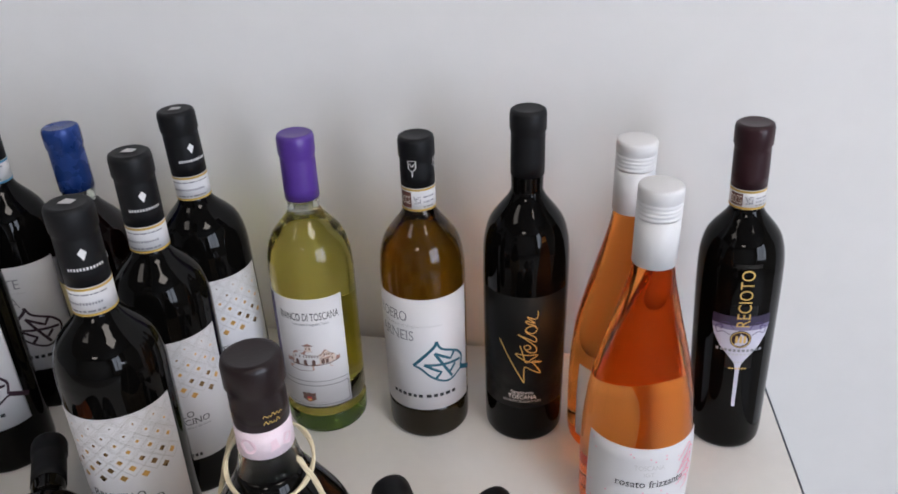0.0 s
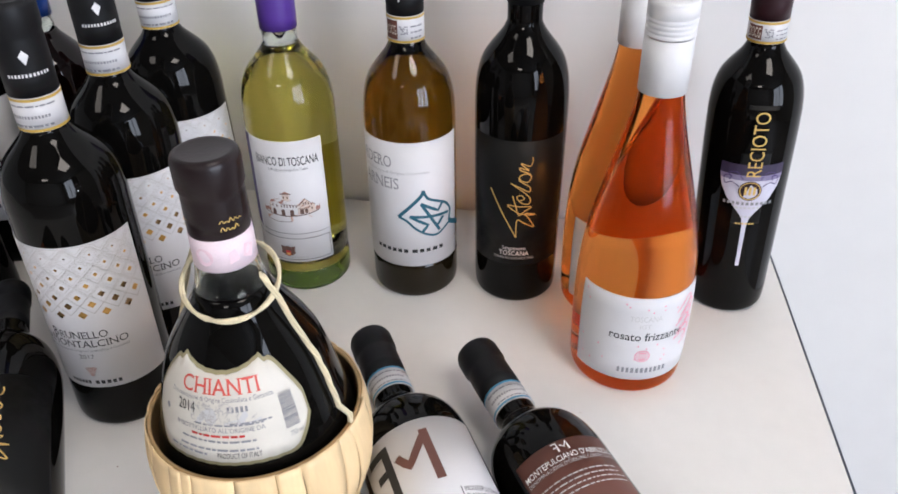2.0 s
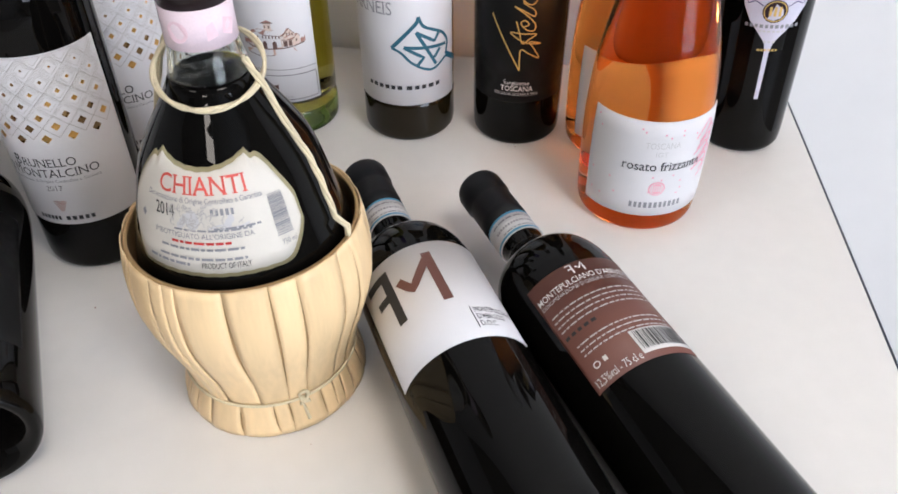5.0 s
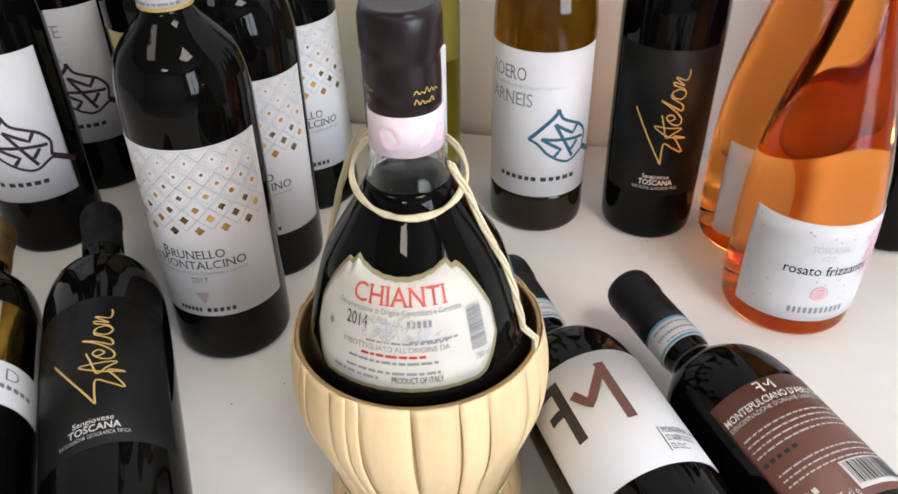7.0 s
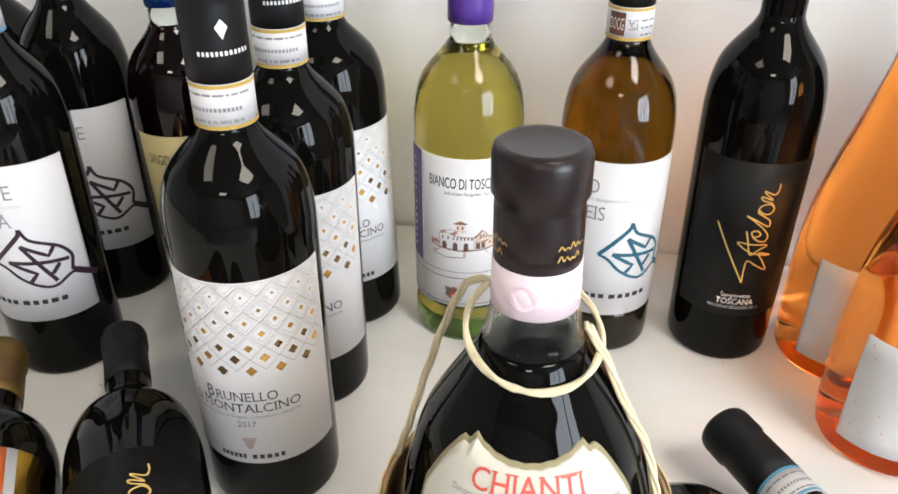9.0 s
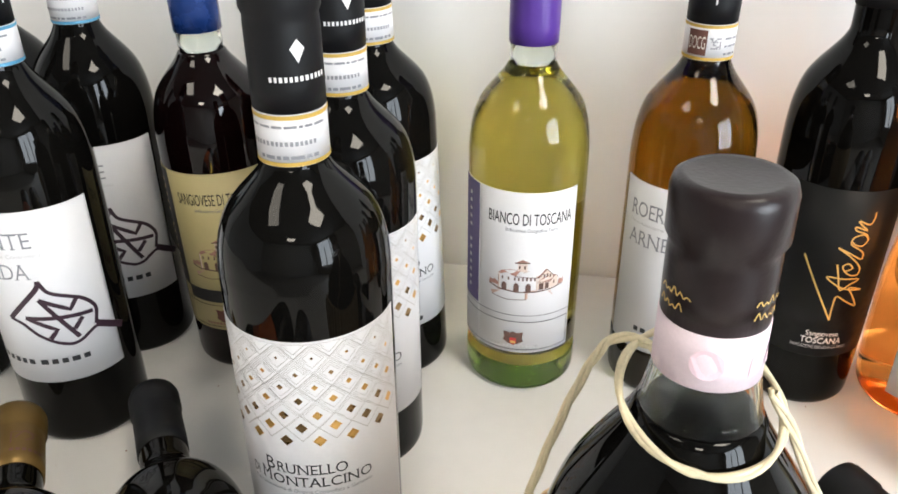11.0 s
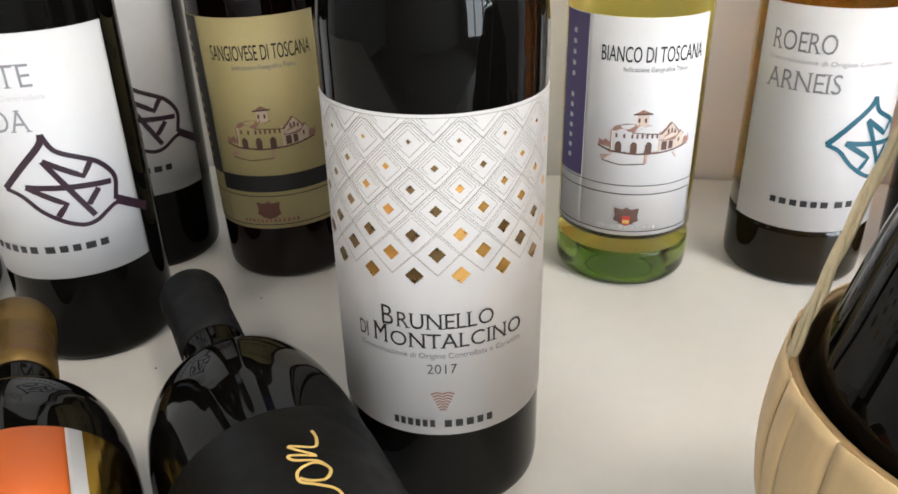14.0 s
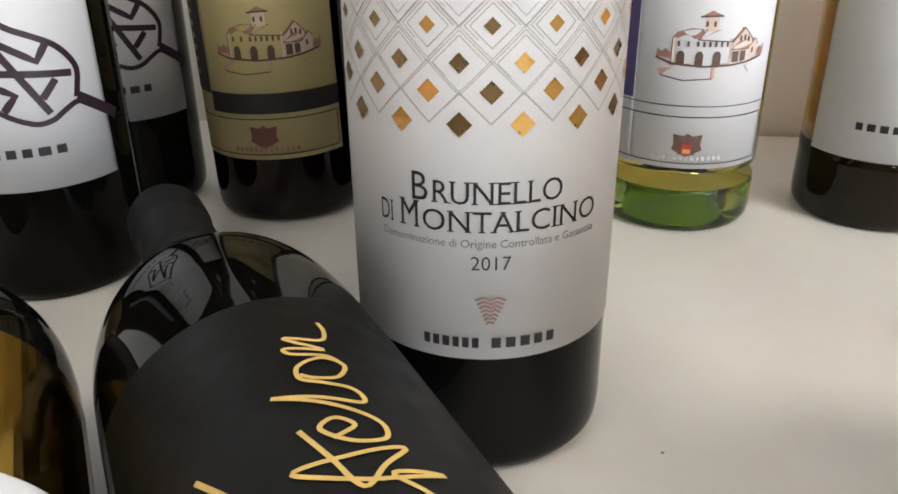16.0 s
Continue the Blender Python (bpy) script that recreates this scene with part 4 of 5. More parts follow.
# -- slim bottle with the goblet drawing --
def goblet_bottle():
    ob = thing("wine_bottle", "slim dark dessert-wine bottle with maroon capsule and goblet drawing", "wine bottle")
    r = 0.0339
    pts = smooth_profile(bordeaux(r, 0.293, 0.172, 0.2260, 0.0129, foot=0.0315), 4)
    part("glass", lathe(pts, 84), M_DARK2, ob)
    capsule(ob, M_MAROON, 0.244, 0.295, 0.0139, 0.0145)
    neck_band(ob, 0.2275, 0.2435, 0.0135, middle=-12, docg=True)
    s = Skin(pts[12:], -8, r, 0.0001)
    side = part("label", sheet(s, -0.0105, 0.0115, 0.0900, 0.1890, n=14), M_BLACKLAB, ob, "narrow black label")
    text_on(s, side, M_GOLDINK, "RECIOTO", 0.1325, 0.1850, 0.0055, 0.0100, 0.0014, turned=True)
    bm = bmesh.new()
    cup = [(-0.0238, 0.1420), (-0.0240, 0.1330), (-0.0215, 0.1220), (-0.0160, 0.1120), (-0.0085, 0.1030), (-0.0030, 0.0960), (-0.0017, 0.0880), (-0.0015, 0.0500)]
    bm.free()
    for name, ink, cut in (("goblet_rim", M_NIGHT, cup[:2]), ("goblet_shade", M_DUSKLILAC, [cup[1], (-0.0231, 0.1285)]), ("goblet", M_LILAC, [(-0.0231, 0.1285)] + cup[2:])):
        bm = bmesh.new()
        for (xa, ya), (xb, yb) in zip(cut, cut[1:]):
            n = 8
            for i in range(n):
                a, b = -1 + 2 * i / n, -1 + 2 * (i + 1) / n
                poly(bm, [(-xb * a, yb), (-xb * b, yb), (-xa * b, ya), (-xa * a, ya)])
        printed(name, bm, s, ink, side, 0.0006, "pale lilac goblet" if name == "goblet" else "")
    bm = disc(bmesh.new(), 0.0, 0.1200, 0.0085, 24)
    printed("medallion", bm, s, M_MAROON, side, 0.0009)
    bm = disc(bmesh.new(), 0.0, 0.1200, 0.0074, 24, 0.0007)
    for i in range(-1, 2):
        rect(bm, i * 0.0032 - 0.0009, i * 0.0032 + 0.0009, 0.1165, 0.1235)
    printed("medallion_lines", bm, s, M_GOLDINK, side, 0.0011)
    bm = bmesh.new()
    for a in (-1, 1):
        stroke(bm, curve_points([(a * 0.0085, 0.1280), (a * 0.0140, 0.1310), (a * 0.0190, 0.1290), (a * 0.0200, 0.1350), (a * 0.0150, 0.1365), (a * 0.0160, 0.1325)], 6), 0.0007)
        stroke(bm, curve_points([(a * 0.0060, 0.1340), (a * 0.0110, 0.1400), (a * 0.0170, 0.1385), (a * 0.0145, 0.1350)], 6), 0.0006)
    for v in bm.verts:
        v.co.y -= 0.0045
    printed("scrolls", bm, s, M_VIOLET, side, 0.0009)
    bm = blocks(bmesh.new(), -0.0185, 0.0185, 0.1070, 0.0034, 10, 0.35, 51)
    printed("maker_name", bm, s, M_GREY, side, 0.0009)
    bm = blocks(bmesh.new(), -0.0090, 0.0090, 0.1040, 0.0018, 6, 0.3, 52)
    blocks(bm, -0.0040, 0.0040, 0.0960, 0.0018, 3, 0.3, 53)
    printed("fine_print", bm, s, M_PALE, side, 0.0009)
    printed("gold_print", blocks(bmesh.new(), -0.0070, 0.0070, 0.0895, 0.0020, 6, 0.3, 54), s, M_GOLDINK, side, 0.0008)
    return ob


goblet_bottle().matrix_world = pose(0, 0, 0.0013) @ stand(0.2155, 0.6182, 10, 2.4, 0) @ tall(1.006)


# -- the two lying bottles --
def lying_bottle_base(label):
    ob = thing("wine_bottle", label, "wine bottle", group="lying red-wine bottles")
    r = 0.0366
    pts = smooth_profile(bordeaux(r, 0.299, 0.177, 0.2260, 0.0140), 4)
    part("glass", lathe(pts, 84), M_DARK, ob)
    capsule(ob, M_BLACK, 0.2520, 0.300, 0.0149, 0.0152)
    neck_band(ob, 0.2335, 0.2515, 0.0145, edge=M_SKYBLUE, middle=0)
    return ob, r


def angled_logo_bottle():
    ob, r = lying_bottle_base("dark red-wine bottle lying on its side, white label up")
    s = Skin([(r, 0.02), (r, 0.19)], 0)
    w = r * radians(67)
    paper = part("label", sheet(s, -w, w, 0.0985, 0.1768, n=48), M_PAPER, ob, "white label with a bold angular logo")
    bm = bmesh.new()
    stroke(bm, [(-0.0220, 0.1295), (-0.0220, 0.1690)], 0.0056)
    stroke(bm, [(-0.0220, 0.1664), (-0.0370, 0.1664)], 0.0054)
    stroke(bm, [(-0.0220, 0.1510), (-0.0330, 0.1510)], 0.0054)
    printed("dark_logo", bm, s, M_INK, paper)
    bm = stroke(bmesh.new(), [(-0.0155, 0.1555), (-0.0095, 0.1450), (0.0058, 0.1655)], 0.0050)
    stroke(bm, [(0.0050, 0.1680), (0.0050, 0.1290)], 0.0054)
    printed("brown_logo", bm, s, M_BROWNINK, paper, 0.0006)
    bm = rect(bmesh.new(), 0.0125, 0.0130, 0.1050, 0.1205)
    printed("rule", bm, s, M_INK, paper)
    text_on(s, paper, M_INK, "MONTEPULCIANO", 0.0145, 0.0400, 0.1165, 0.0036)
    text_on(s, paper, M_INK, "D'ABRUZZO", 0.0145, 0.0315, 0.1113, 0.0036)
    text_on(s, paper, M_INK, "D.O.C.", 0.0145, 0.0245, 0.1061, 0.0036)
    return ob


def brown_label_bottle():
    ob, r = lying_bottle_base("dark red-wine bottle lying on its side, brown back label up")
    s = Skin([(r, 0.02), (r, 0.19)], 0)
    w = r * radians(50)
    paper = part("label", sheet(s, -w, w, 0.0970, 0.1730, n=40), M_BROWNLAB, ob, "brown back label with white print")
    bm = bmesh.new()
    stroke(bm, [(-0.0035, 0.1650), (-0.0035, 0.1715), (-0.0065, 0.1715)], 0.0010)
    stroke(bm, [(-0.0035, 0.1685), (-0.0060, 0.1685)], 0.0010)
    stroke(bm, [(-0.0015, 0.1695), (0.0005, 0.1675), (0.0030, 0.1715), (0.0030, 0.1650)], 0.0010)
    printed("small_logo", bm, s, M_WHITE, paper)
    text_on(s, paper, M_WHITE, "MONTEPULCIANO D'ABRUZZO", -0.0300, 0.0310, 0.1590, 0.0040, bold=0.01)
    text_on(s, paper, M_PALE, "DENOMINAZIONE D'ORIGINE CONTROLLATA", -0.0300, 0.0310, 0.1553, 0.0025)
    bm = bars(bmesh.new(), -0.0295, 0.0290, 0.1510, 0.1370, 4, 0.36, 61)
    bars(bm, -0.0270, 0.0280, 0.1275, 0.1175, 3, 0.36, 71)
    printed("fine_print", bm, s, M_PALE, paper)
    printed("stamp", blocks(bmesh.new(), -0.0290, -0.0100, 0.1312, 0.0028, 5, 0.4, 75), s, M_INK, paper)
    bm = rect(bmesh.new(), -0.0015, 0.0290, 0.1010, 0.1165, 0.003)
    printed("barcode_panel", bm, s, M_WHITE, paper)
    printed("barcode", barcode(bmesh.new(), 0.0000, 0.0280, 0.1035, 0.1155), s, M_INK, paper, 0.0008)
    bm = disc(bmesh.new(), -0.0235, 0.1100, 0.0017, 16, 0.0007)
    rect(bm, -0.0195, -0.0172, 0.1086, 0.1116)
    printed("recycling_marks", bm, s, M_WHITE, paper)
    text_on(s, paper, M_WHITE, "12,5%vol - 75 cl e", -0.0295, -0.0030, 0.0990, 0.0048)
    return ob


FM1, FM2, FR = (-0.0605, 0.4600), (0.0180, 0.4640), 0.0366
angled_logo_bottle().matrix_world = lying(*FM1, -59.5, FR, 0.300, -8)
brown_label_bottle().matrix_world = lying(*FM2, -57, FR, 0.305, -3)


# -- lying bottle with gold capsule --
def orange_label_bottle():
    ob = thing("wine_bottle", "dark bottle lying on its side, gold capsule and orange label", "wine bottle")
    r = 0.0368
    pts = smooth_profile(bordeaux(r, 0.296, 0.174, 0.2280, 0.0140), 4)
    part("glass", lathe(pts, 84), M_DARK, ob)
    cap, cs = capsule(ob, M_GOLDCAP, 0.2430, 0.297, 0.0149, 0.0153)
    bm = bmesh.new()
    stroke(bm, curve_points([(-0.006, 0.262), (-0.001, 0.268), (0.003, 0.264), (-0.001, 0.260)], 6), 0.0009)
    stroke(bm, [(-0.008, 0.258), (-0.008, 0.267), (0.008, 0.267), (0.008, 0.258)], 0.0006)
    blocks(bm, -0.0085, 0.0085, 0.2510, 0.003, 6, 0.3, 81)
    printed("capsule_print", bm, cs, M_BROWNINK, cap, 0.0003)
    s = Skin([(r, 0.02), (r, 0.19)], 0)
    k = r
    paper = part("label", sheet(s, k * radians(-85), k * radians(-4.2), 0.0800, 0.1660, n=30), M_ORANGE, ob, "orange label")
    bm = bmesh.new()
    stroke(bm, curve_points([(-0.020, 0.120), (-0.014, 0.126), (-0.010, 0.118), (-0.005, 0.127)], 6), 0.0009)
    printed("white_flourish", bm, s, M_WHITE, paper)
    front = part("front_label", sheet(s, k * radians(-4), k * radians(56), 0.0800, 0.1660, n=30), M_PAPER, ob, "white-bordered label with an olive-gold field")
    bm = rect(bmesh.new(), k * radians(4), k * radians(45), 0.1130, 0.1658, 0.002)
    printed("gold_field", bm, s, M_MIRRORGOLD, front, 0.0005)
    text_on(s, front, M_GREY, "D", 0.009, 0.0170, 0.0990, 0.0095, bold=-0.012)
    printed("fine_print", blocks(bmesh.new(), 0.006, 0.026, 0.0915, 0.0042, 5, 0.2, 91), s, M_GREY, front)
    return ob


orange_label_bottle().matrix_world = lying(-0.4350, 0.4315, -57, 0.0368, 0.297, 36)


# -- dark bottles at the far end of the row --
def plain_dark_bottle(m):
    ob = thing("wine_bottle", "dark red-wine bottle at the end of the row", "wine bottle", m, "plain dark bottles")
    part("glass", lathe(smooth_profile(bordeaux(0.0372, 0.297, 0.171, 0.2225, 0.0136), 4), 72), M_DARK, ob)
    capsule(ob, M_BLACK, 0.240, 0.298)
    return ob


pd = plain_dark_bottle(stand(-0.548, 0.512))
copy_thing(pd, stand(-0.533, 0.615))


# -- straw-covered flask --
def flask():
    ob = thing("straw_flask", "dark red-wine flask in a woven straw basket", "wine flask", stand(-0.0790, 0.3140, 0, 1.5, -49))
    level = 0.1945
    glass = [(0.0, 0.012), (0.036, 0.012), (0.043, 0.03), (0.0530, 0.06), (0.0572, 0.085), (0.0556, 0.100), (0.0532, 0.112), (0.0492, 0.126), (0.0456, 0.140), (0.0427, 0.150), (0.0398, 0.1575), (0.0358, 0.165), (0.0300, 0.1745), (0.0240, 0.184), (0.0192, 0.193), (0.0170, 0.201), (0.0152, 0.213), (0.0145, 0.232)]
    pts = smooth_profile(glass, 4)
    part("glass", lathe([p for p in pts if p[1] < level] + [(0.0173, level), (0.0, level)], 84), M_DARK, ob, "dark glass full of red wine")
    up = [p for p in pts if p[1] >= level]
    part("neck", lathe([(r, z) for r, z in up] + [(r - 0.002, z) for r, z in reversed(up)] + [up[0]], 60), M_CLEAR, ob, "clear glass neck above the wine")
    cap, cs = capsule(ob, M_BROWN, 0.2270, 0.2685, 0.0152, 0.0164, "wrinkled dark brown capsule")
    bm = bmesh.new()
    for mid in (-0.020, 0.008, 0.034):
        for j in range(2):
            stroke(bm, curve_points([(mid + 0.0011 * i, 0.2325 + 0.0042 * (1 - j) + (0.0008 + 0.0014 * ((i * 7 + j) % 3) / 2 if i % 2 else 0)) for i in range(11 - 2 * j)], 4), 0.00042, 0.001)
    printed("capsule_print", bm, cs, M_GOLDINK, cap, 0.0003)
    band = part("neck_band", lathe([(0.0148, 0.2098), (0.0157, 0.2098), (0.0155, 0.2275), (0.0146, 0.2275)], 56, 0.0001), M_PINKBAND, ob, "pink paper seal round the neck")
    bs = Skin([(0.0157, 0.209), (0.0155, 0.228)], 20, 0.0155, 0.0, 0.003)
    bm = disc(bmesh.new(), -0.008, 0.2155, 0.0048, 16)
    poly(bm, [(0.004, 0.211), (0.009, 0.2125), (0.0075, 0.219), (0.0045, 0.2175)])
    poly(bm, [(0.011, 0.213), (0.016, 0.2105), (0.0185, 0.217), (0.0125, 0.2195)])
    printed("band_pattern", bm, bs, M_ROSEBAND, band, 0.0003)
    # the label, on the sloping shoulder
    s = Skin(pts, 6, 0.048, 0.0, -0.0335, 1.29)
    def top(x):
        u = abs(x) / 0.0455
        ripple = 0.00012 * math.sin(x * 900)
        if u < 0.60:
            return 0.1530 + 0.0042 * (u / 0.60) ** 2.0 + ripple
        if u < 0.66:
            return 0.1572 - 0.0024 * (u - 0.60) / 0.06
        if u < 0.72:
            return 0.1548 + 0.0004 * (u - 0.66) / 0.06
        return 0.1552 - 0.0170 * ((u - 0.72) / 0.28) ** 1.6 + ripple
    def low(x):
        u = abs(x) / 0.0455
        return 0.1180 + 0.0120 * (max(0, u - 0.70) / 0.30) ** 1.8 + 0.0001 * math.sin(x * 1000)
    lab = part("label", sheet(s, -0.0472, 0.0472, 0, 0, 0.0004, 110, 8, lambda x: top(x * 0.964) + 0.0014, lambda x: low(x * 0.964) - 0.0016), M_FLASKEDGE, ob, "white label with an olive-grey scalloped border")
    face = part("label_face", sheet(s, -0.0455, 0.0455, 0, 0, 0.0009, 110, 8, top, low), M_FLASKPAPER, lab)
    text_on(s, face, M_FADEDRED, "CHIANTI", -0.0235, 0.0240, 0.1462, 0.0058, 0.0014, bold=0.004, serif=True)
    text_on(s, face, M_GREY, "Denominazione di Origine Controllata e Garantita", -0.0310, 0.0300, 0.1434, 0.0019, 0.0014)
    text_on(s, face, M_INK, "2014", -0.0255, -0.0145, 0.1378, 0.0044, 0.0014)
    bm = blocks(bmesh.new(), 0.0040, 0.0150, 0.1390, 0.0030, 5, 0.5, 101)
    bars(bm, -0.024, 0.020, 0.1280, 0.1262, 1, 0.7, 103)
    bars(bm, -0.016, 0.026, 0.1348, 0.1334, 1, 0.7, 104)
    bars(bm, 0.004, 0.027, 0.1368, 0.1340, 1, 0.4, 105)
    bars(bm, -0.030, -0.006, 0.1228, 0.1203, 1, 0.55, 113)
    text_mid = bars(bm, -0.024, 0.020, 0.1250, 0.1226, 1, 0.55, 107)
    barcode(bm, 0.0318, 0.0395, 0.1275, 0.1430, 5, True)
    poly(bm, [(-0.0365, 0.1352), (-0.0348, 0.1335), (-0.0331, 0.1352), (-0.0348, 0.1370)])
    printed("fine_print", text_mid, s, M_GREY, face, 0.0014)
    printed("red_print", bars(bmesh.new(), -0.017, 0.013, 0.1304, 0.1285, 1, 0.7, 109), s, M_RED, face, 0.0014)
    bm = disc(bmesh.new(), -0.0055, 0.1375, 0.0036, 16)
    for x in (-0.0105, 0.0115):
        for a in (-0.0015, 0.0, 0.0015):
            disc(bm, x + a, 0.1365 + a, 0.0016, 10)
    stroke(bm, curve_points([(0.002, 0.1345), (0.008, 0.1358), (0.014, 0.1345), (0.021, 0.1356)], 5), 0.0007)
    printed("crest_wash", bm, s, M_PALE, face, 0.0013)
    text_on(s, face, M_GREY, "IMBOTTIGLIATO ALL'ORIGINE DA", -0.0260, 0.0220, 0.1309, 0.0019, 0.0015)
    text_on(s, face, M_GREY, "750 ml", 0.0330, 0.0400, 0.1238, 0.0020, 0.0015)
    art = bmesh.new()
    rnd_art = random.Random(31)
    for k in range(46):
        cx, cy = rnd_art.gauss(-0.003, 0.0075), rnd_art.gauss(0.1386, 0.0024)
        loop_pts = [(cx + rnd_art.uniform(-0.0022, 0.0022), min(0.1430, max(0.1332, cy + rnd_art.uniform(-0.0014, 0.0014)))) for _ in range(4)]
        stroke(art, curve_points(loop_pts, 4), 0.00030, 0.001)
    printed("crest_drawing", art, s, M_FAINT, face, 0.00145)
    text_on(s, face, M_INK, "PRODUCT OF ITALY", -0.0030, 0.0180, 0.1200, 0.0021, 0.0015)
    # basket of straw leaves
    shell = [(0.0530, 0.0), (0.0522, 0.007), (0.0498, 0.015), (0.0480, 0.0205), (0.0492, 0.027), (0.0525, 0.040), (0.0585, 0.058), (0.0626, 0.074), (0.0634, 0.090), (0.0622, 0.103), (0.0602, 0.1128)]
    shell = smooth_profile(shell, 2)
    # shell behind the leaves, coloured dark to give painted shade in their gaps
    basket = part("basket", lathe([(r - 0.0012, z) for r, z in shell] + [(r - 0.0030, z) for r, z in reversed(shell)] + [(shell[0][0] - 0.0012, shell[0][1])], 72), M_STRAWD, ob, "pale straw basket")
    rnd = random.Random(5)
    def leaf(width, lift, shear, upper):
        bm = bmesh.new()
        rows = [p for p in shell if (p[1] >= 0.0195 if upper else p[1] <= 0.0215)]
        n, grid = 6, []
        for j, (r, z) in enumerate(rows):
            f = j / (len(rows) - 1)
            line = []
            for i in range(n + 1):
                u = i / n - 0.5
                a = u * width * (1.0 - 0.12 * math.sin(f * 3.1)) + shear * (f - 0.5)
                q = r + lift + 0.00015 * (1 - (2 * u) ** 2) - (0.0003 if abs(u) > 0.47 else 0)
                zz = z + (0.0007 * (1 - (2 * u) ** 2) * (1 if f > 0.99 and upper else 0))
                line.append(bm.verts.new((q * math.sin(a), -q * math.cos(a), zz)))
            grid.append(line)
        for a, b in zip(grid, grid[1:]):
            for i in range(n):
                bm.faces.new((a[i], a[i + 1], b[i + 1], b[i])).smooth = True
        g = bmesh.ops.extrude_face_region(bm, geom=list(bm.faces))
        for v in (e for e in g["geom"] if isinstance(e, bmesh.types.BMVert)):
            d = Vector((v.co.x, v.co.y, 0)).normalized()
            v.co -= d * 0.0007
        bmesh.ops.recalc_face_normals(bm, faces=bm.faces)
        me = bpy.data.meshes.new("straw_leaf")
        bm.to_mesh(me)
        bm.free()
        me.materials.append(M_STRAW)
        return me
    for upper, count in ((True, 25), (False, 24)):
        spans = [rnd.choice((0.45, 0.6, 0.9, 1.1, 1.4, 1.7)) for _ in range(count)]
        total, turn = sum(spans), rnd.uniform(0, 1)
        tilt = 0.0
        for k, span in enumerate(spans):
            width = 2 * math.pi * span / total
            tilt = 0.6 * tilt + rnd.uniform(-0.05, 0.05)
            o = new("straw_leaf", leaf(width * 1.06, (-0.0002, 0.0002, 0.0)[k % 3] + rnd.uniform(-0.0001, 0.0001), tilt, upper))
            o.parent = basket
            o.rotation_euler = (0, 0, turn + width / 2)
            turn += width
    def cord(name, pts, width, parent, closed=False, label=""):
        cu = bpy.data.curves.new(name, "CURVE")
        cu.dimensions, cu.bevel_depth, cu.bevel_resolution, cu.resolution_u = "3D", width, 2, 4
        sp = cu.splines.new("POLY")
        fine = pts
        sp.points.add(len(fine) - 1)
        for p, c in zip(sp.points, fine):
            p.co = (*c, 1)
        sp.use_cyclic_u = closed
        tmp = bpy.data.objects.new(name, cu)
        scene.collection.objects.link(tmp)
        me = bpy.data.meshes.new_from_object(tmp)
        bpy.data.objects.remove(tmp)
        me.materials.clear()
        me.materials.append(M_RAFFIA)
        for f in me.polygons:
            f.use_smooth = True
        o = new(name, me)
        o.parent = parent
        if label:
            o["label"] = label
        return o
    def twist(line, width, phase):
        out = []
        for i, p in enumerate(line):
            a = i * 0.55 + phase
            out.append((p[0] + width * math.cos(a), p[1] + width * math.sin(a) * 0.5, p[2] + width * math.sin(a)))
        return out
    waist = [(0.0485 * math.sin(2 * math.pi * i / 60), -0.0485 * math.cos(2 * math.pi * i / 60), 0.0202) for i in range(60)]
    cord("waist_cord", waist, 0.0009, ob, True, "thin cord tied round the basket")
    a = radians(40)
    knot = [(0.0500 * math.sin(a + 0.05 * math.sin(t * 1.7)), -0.0500 * math.cos(a + 0.05 * math.sin(t * 1.7)), 0.0215 + 0.0045 * math.cos(t * 1.1)) for t in [i * 0.5 for i in range(22)]]
    cord("knot", knot + [(0.0532 * math.sin(a), -0.0532 * math.cos(a), 0.007)], 0.0010, ob)
    loop = [(0.0243 * math.sin(2 * math.pi * i / 48), -0.0243 * math.cos(2 * math.pi * i / 48), 0.1960 + 0.009 * math.cos(2 * math.pi * i / 48 + math.pi - 0.35)) for i in range(48)]
    for ph in (0, 3.14):
        cord("neck_cord", twist(loop, 0.0006, ph), 0.0010, ob, True, "raffia cord looped round the neck")
    def slack(az, az0):
        run = curve_points([(0.0180, 0.2030), (0.0245, 0.2045), (0.0315, 0.2025), (0.0365, 0.1940), (0.0430, 0.1750), (0.0500, 0.1490), (0.0550, 0.1270), (0.0590, 0.1120)], 5)
        n = len(run) - 1
        return [(r * math.sin(radians(az0 + (az - az0) * i / n)), -r * math.cos(radians(az0 + (az - az0) * i / n)), z) for i, (r, z) in enumerate(run)]
    def strap(az, az0, sag):
        out = []
        for i in range(26):
            t = i / 25
            aa = radians(az0 + (az - az0) * t)
            z = 0.203 + (0.112 - 0.203) * t
            r = float(np.interp(z, [p[1] for p in pts], [p[0] for p in pts])) + 0.0025 + sag * math.sin(math.pi * t)
            r = r if t < 0.9 else max(r, 0.0585)
            out.append((r * math.sin(aa), -r * math.cos(aa), z + 0.006 * math.sin(math.pi * min(t * 3, 1))))
        return out
    for line in (slack(-102, -134), strap(82, 80, 0.001)):
        for ph in (0, 2.1, 4.2):
            cord("handle_cord", twist(line, 0.0009, ph), 0.0009, ob, False, "twisted raffia handle")
    return ob


flask()


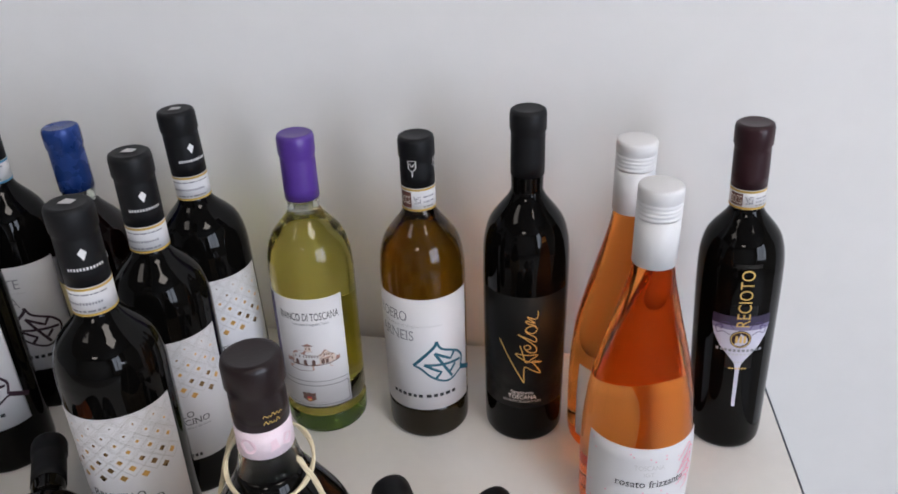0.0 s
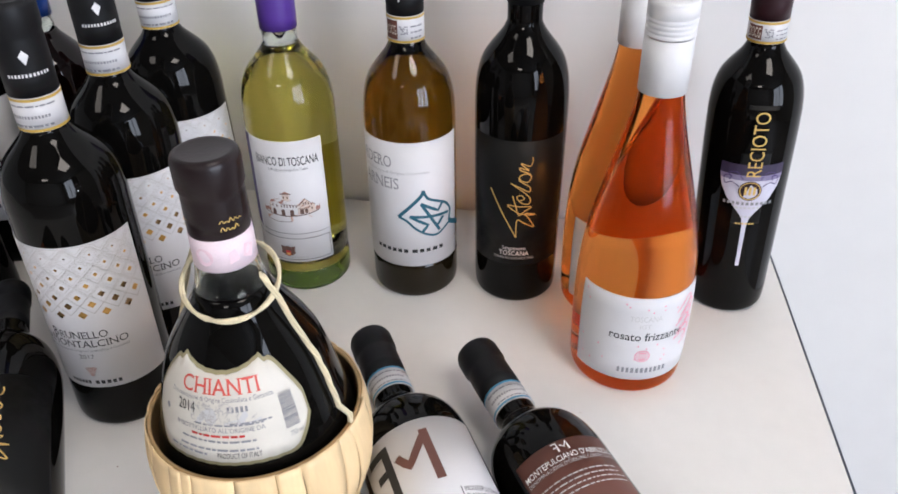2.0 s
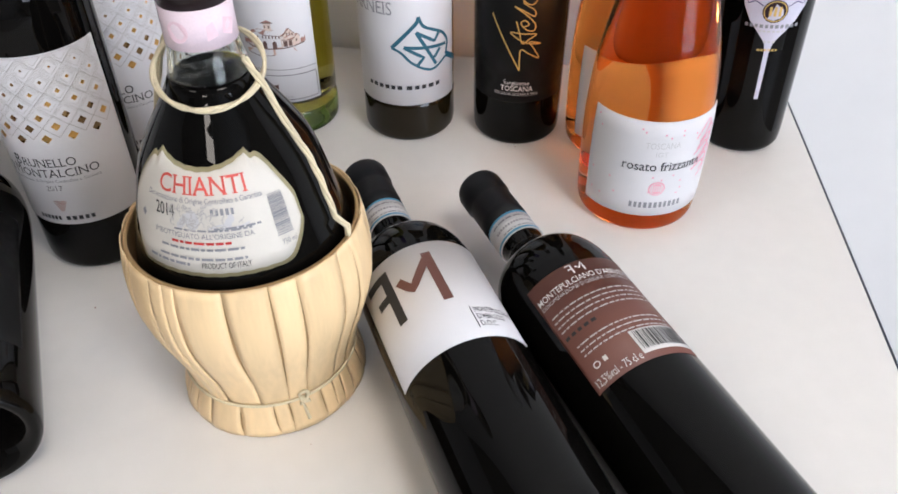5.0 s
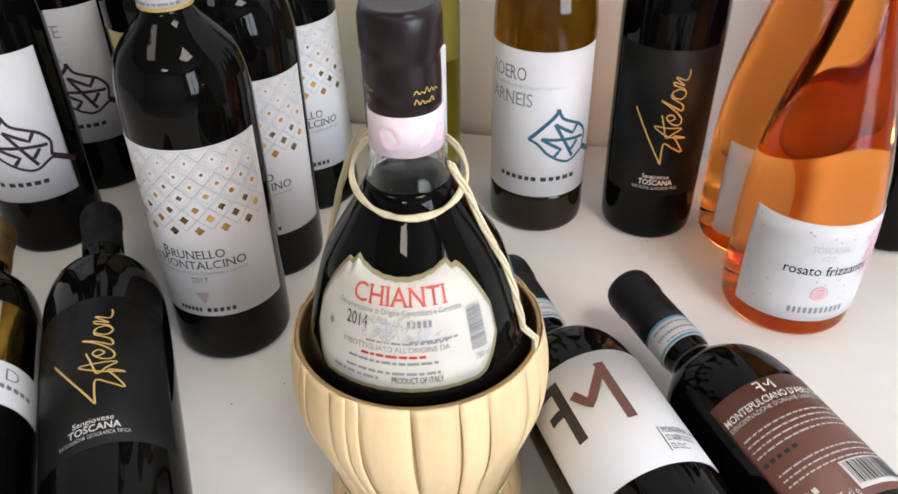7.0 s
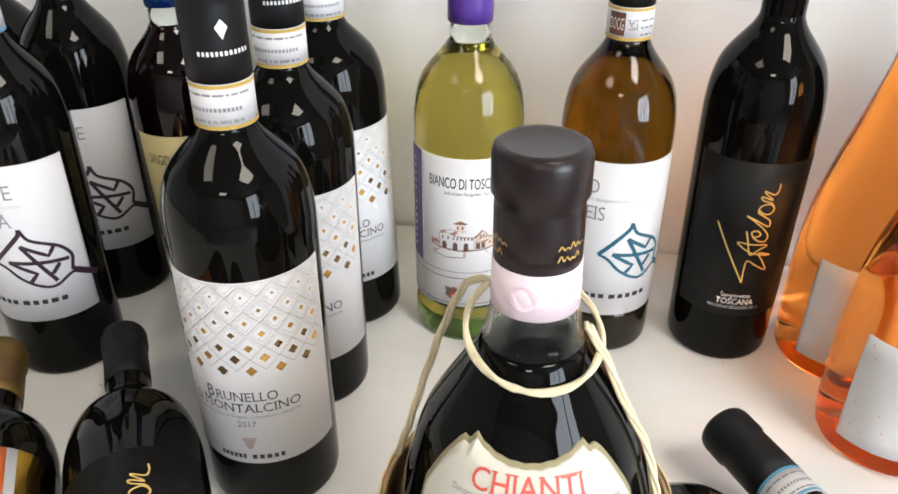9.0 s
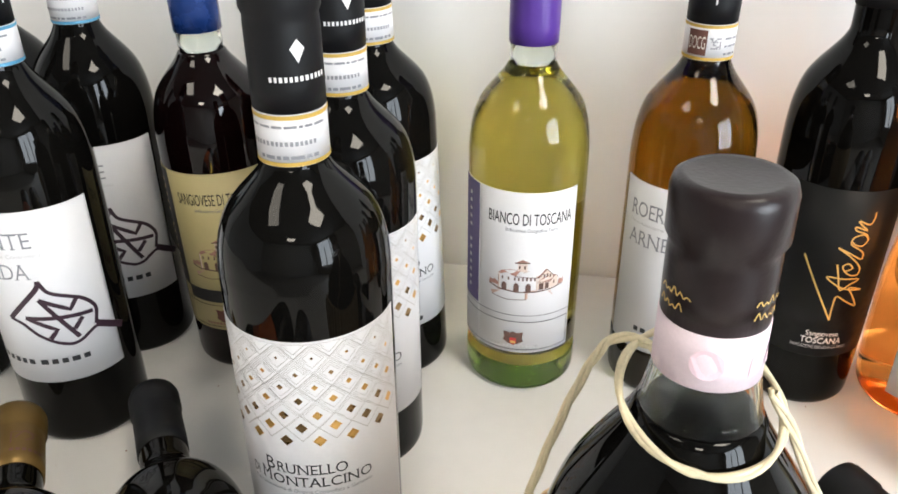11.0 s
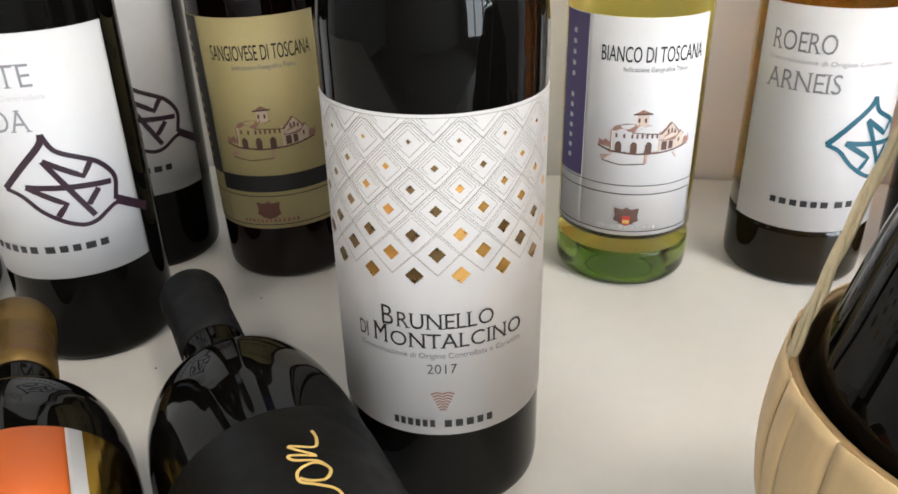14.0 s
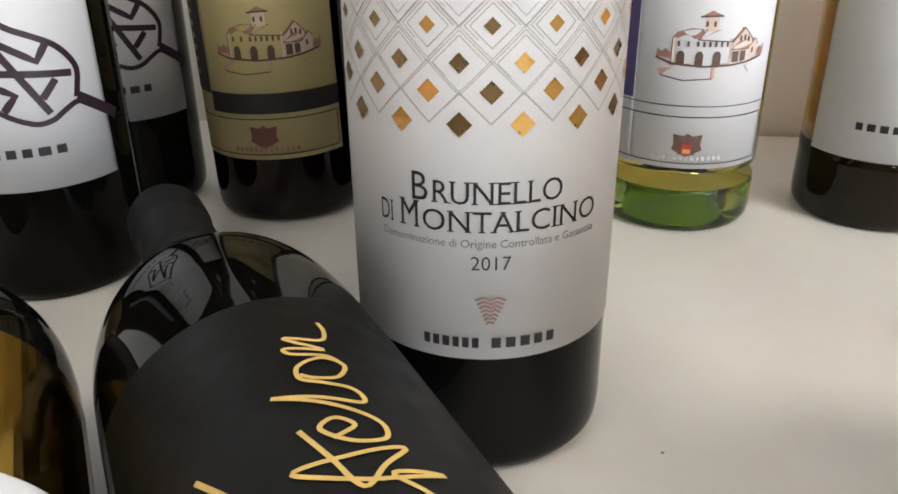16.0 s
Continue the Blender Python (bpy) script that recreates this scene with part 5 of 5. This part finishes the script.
def crumbs():
    """A few specks of dust on the table top."""
    rnd, bm = random.Random(3), bmesh.new()
    for _ in range(26):
        x, y, q = rnd.uniform(-0.5, 0.25), rnd.uniform(0.2, 0.6), rnd.uniform(0.0003, 0.0008)
        c = [bm.verts.new((x + q * math.cos(i * 1.05) * rnd.uniform(0.6, 1.3), y + q * math.sin(i * 1.05) * rnd.uniform(0.6, 1.3), Z0)) for i in range(6)]
        tip = bm.verts.new((x, y, Z0 + q * 0.8))
        for i in range(6):
            bm.faces.new((c[i], c[(i + 1) % 6], tip))
    me = bpy.data.meshes.new("crumbs")
    bm.to_mesh(me)
    bm.free()
    me.materials.append(M_SEPIA)
    tagged(new("crumbs", me), "tiny brown specks on the white table top", "crumbs", kind="stuff")


crumbs()
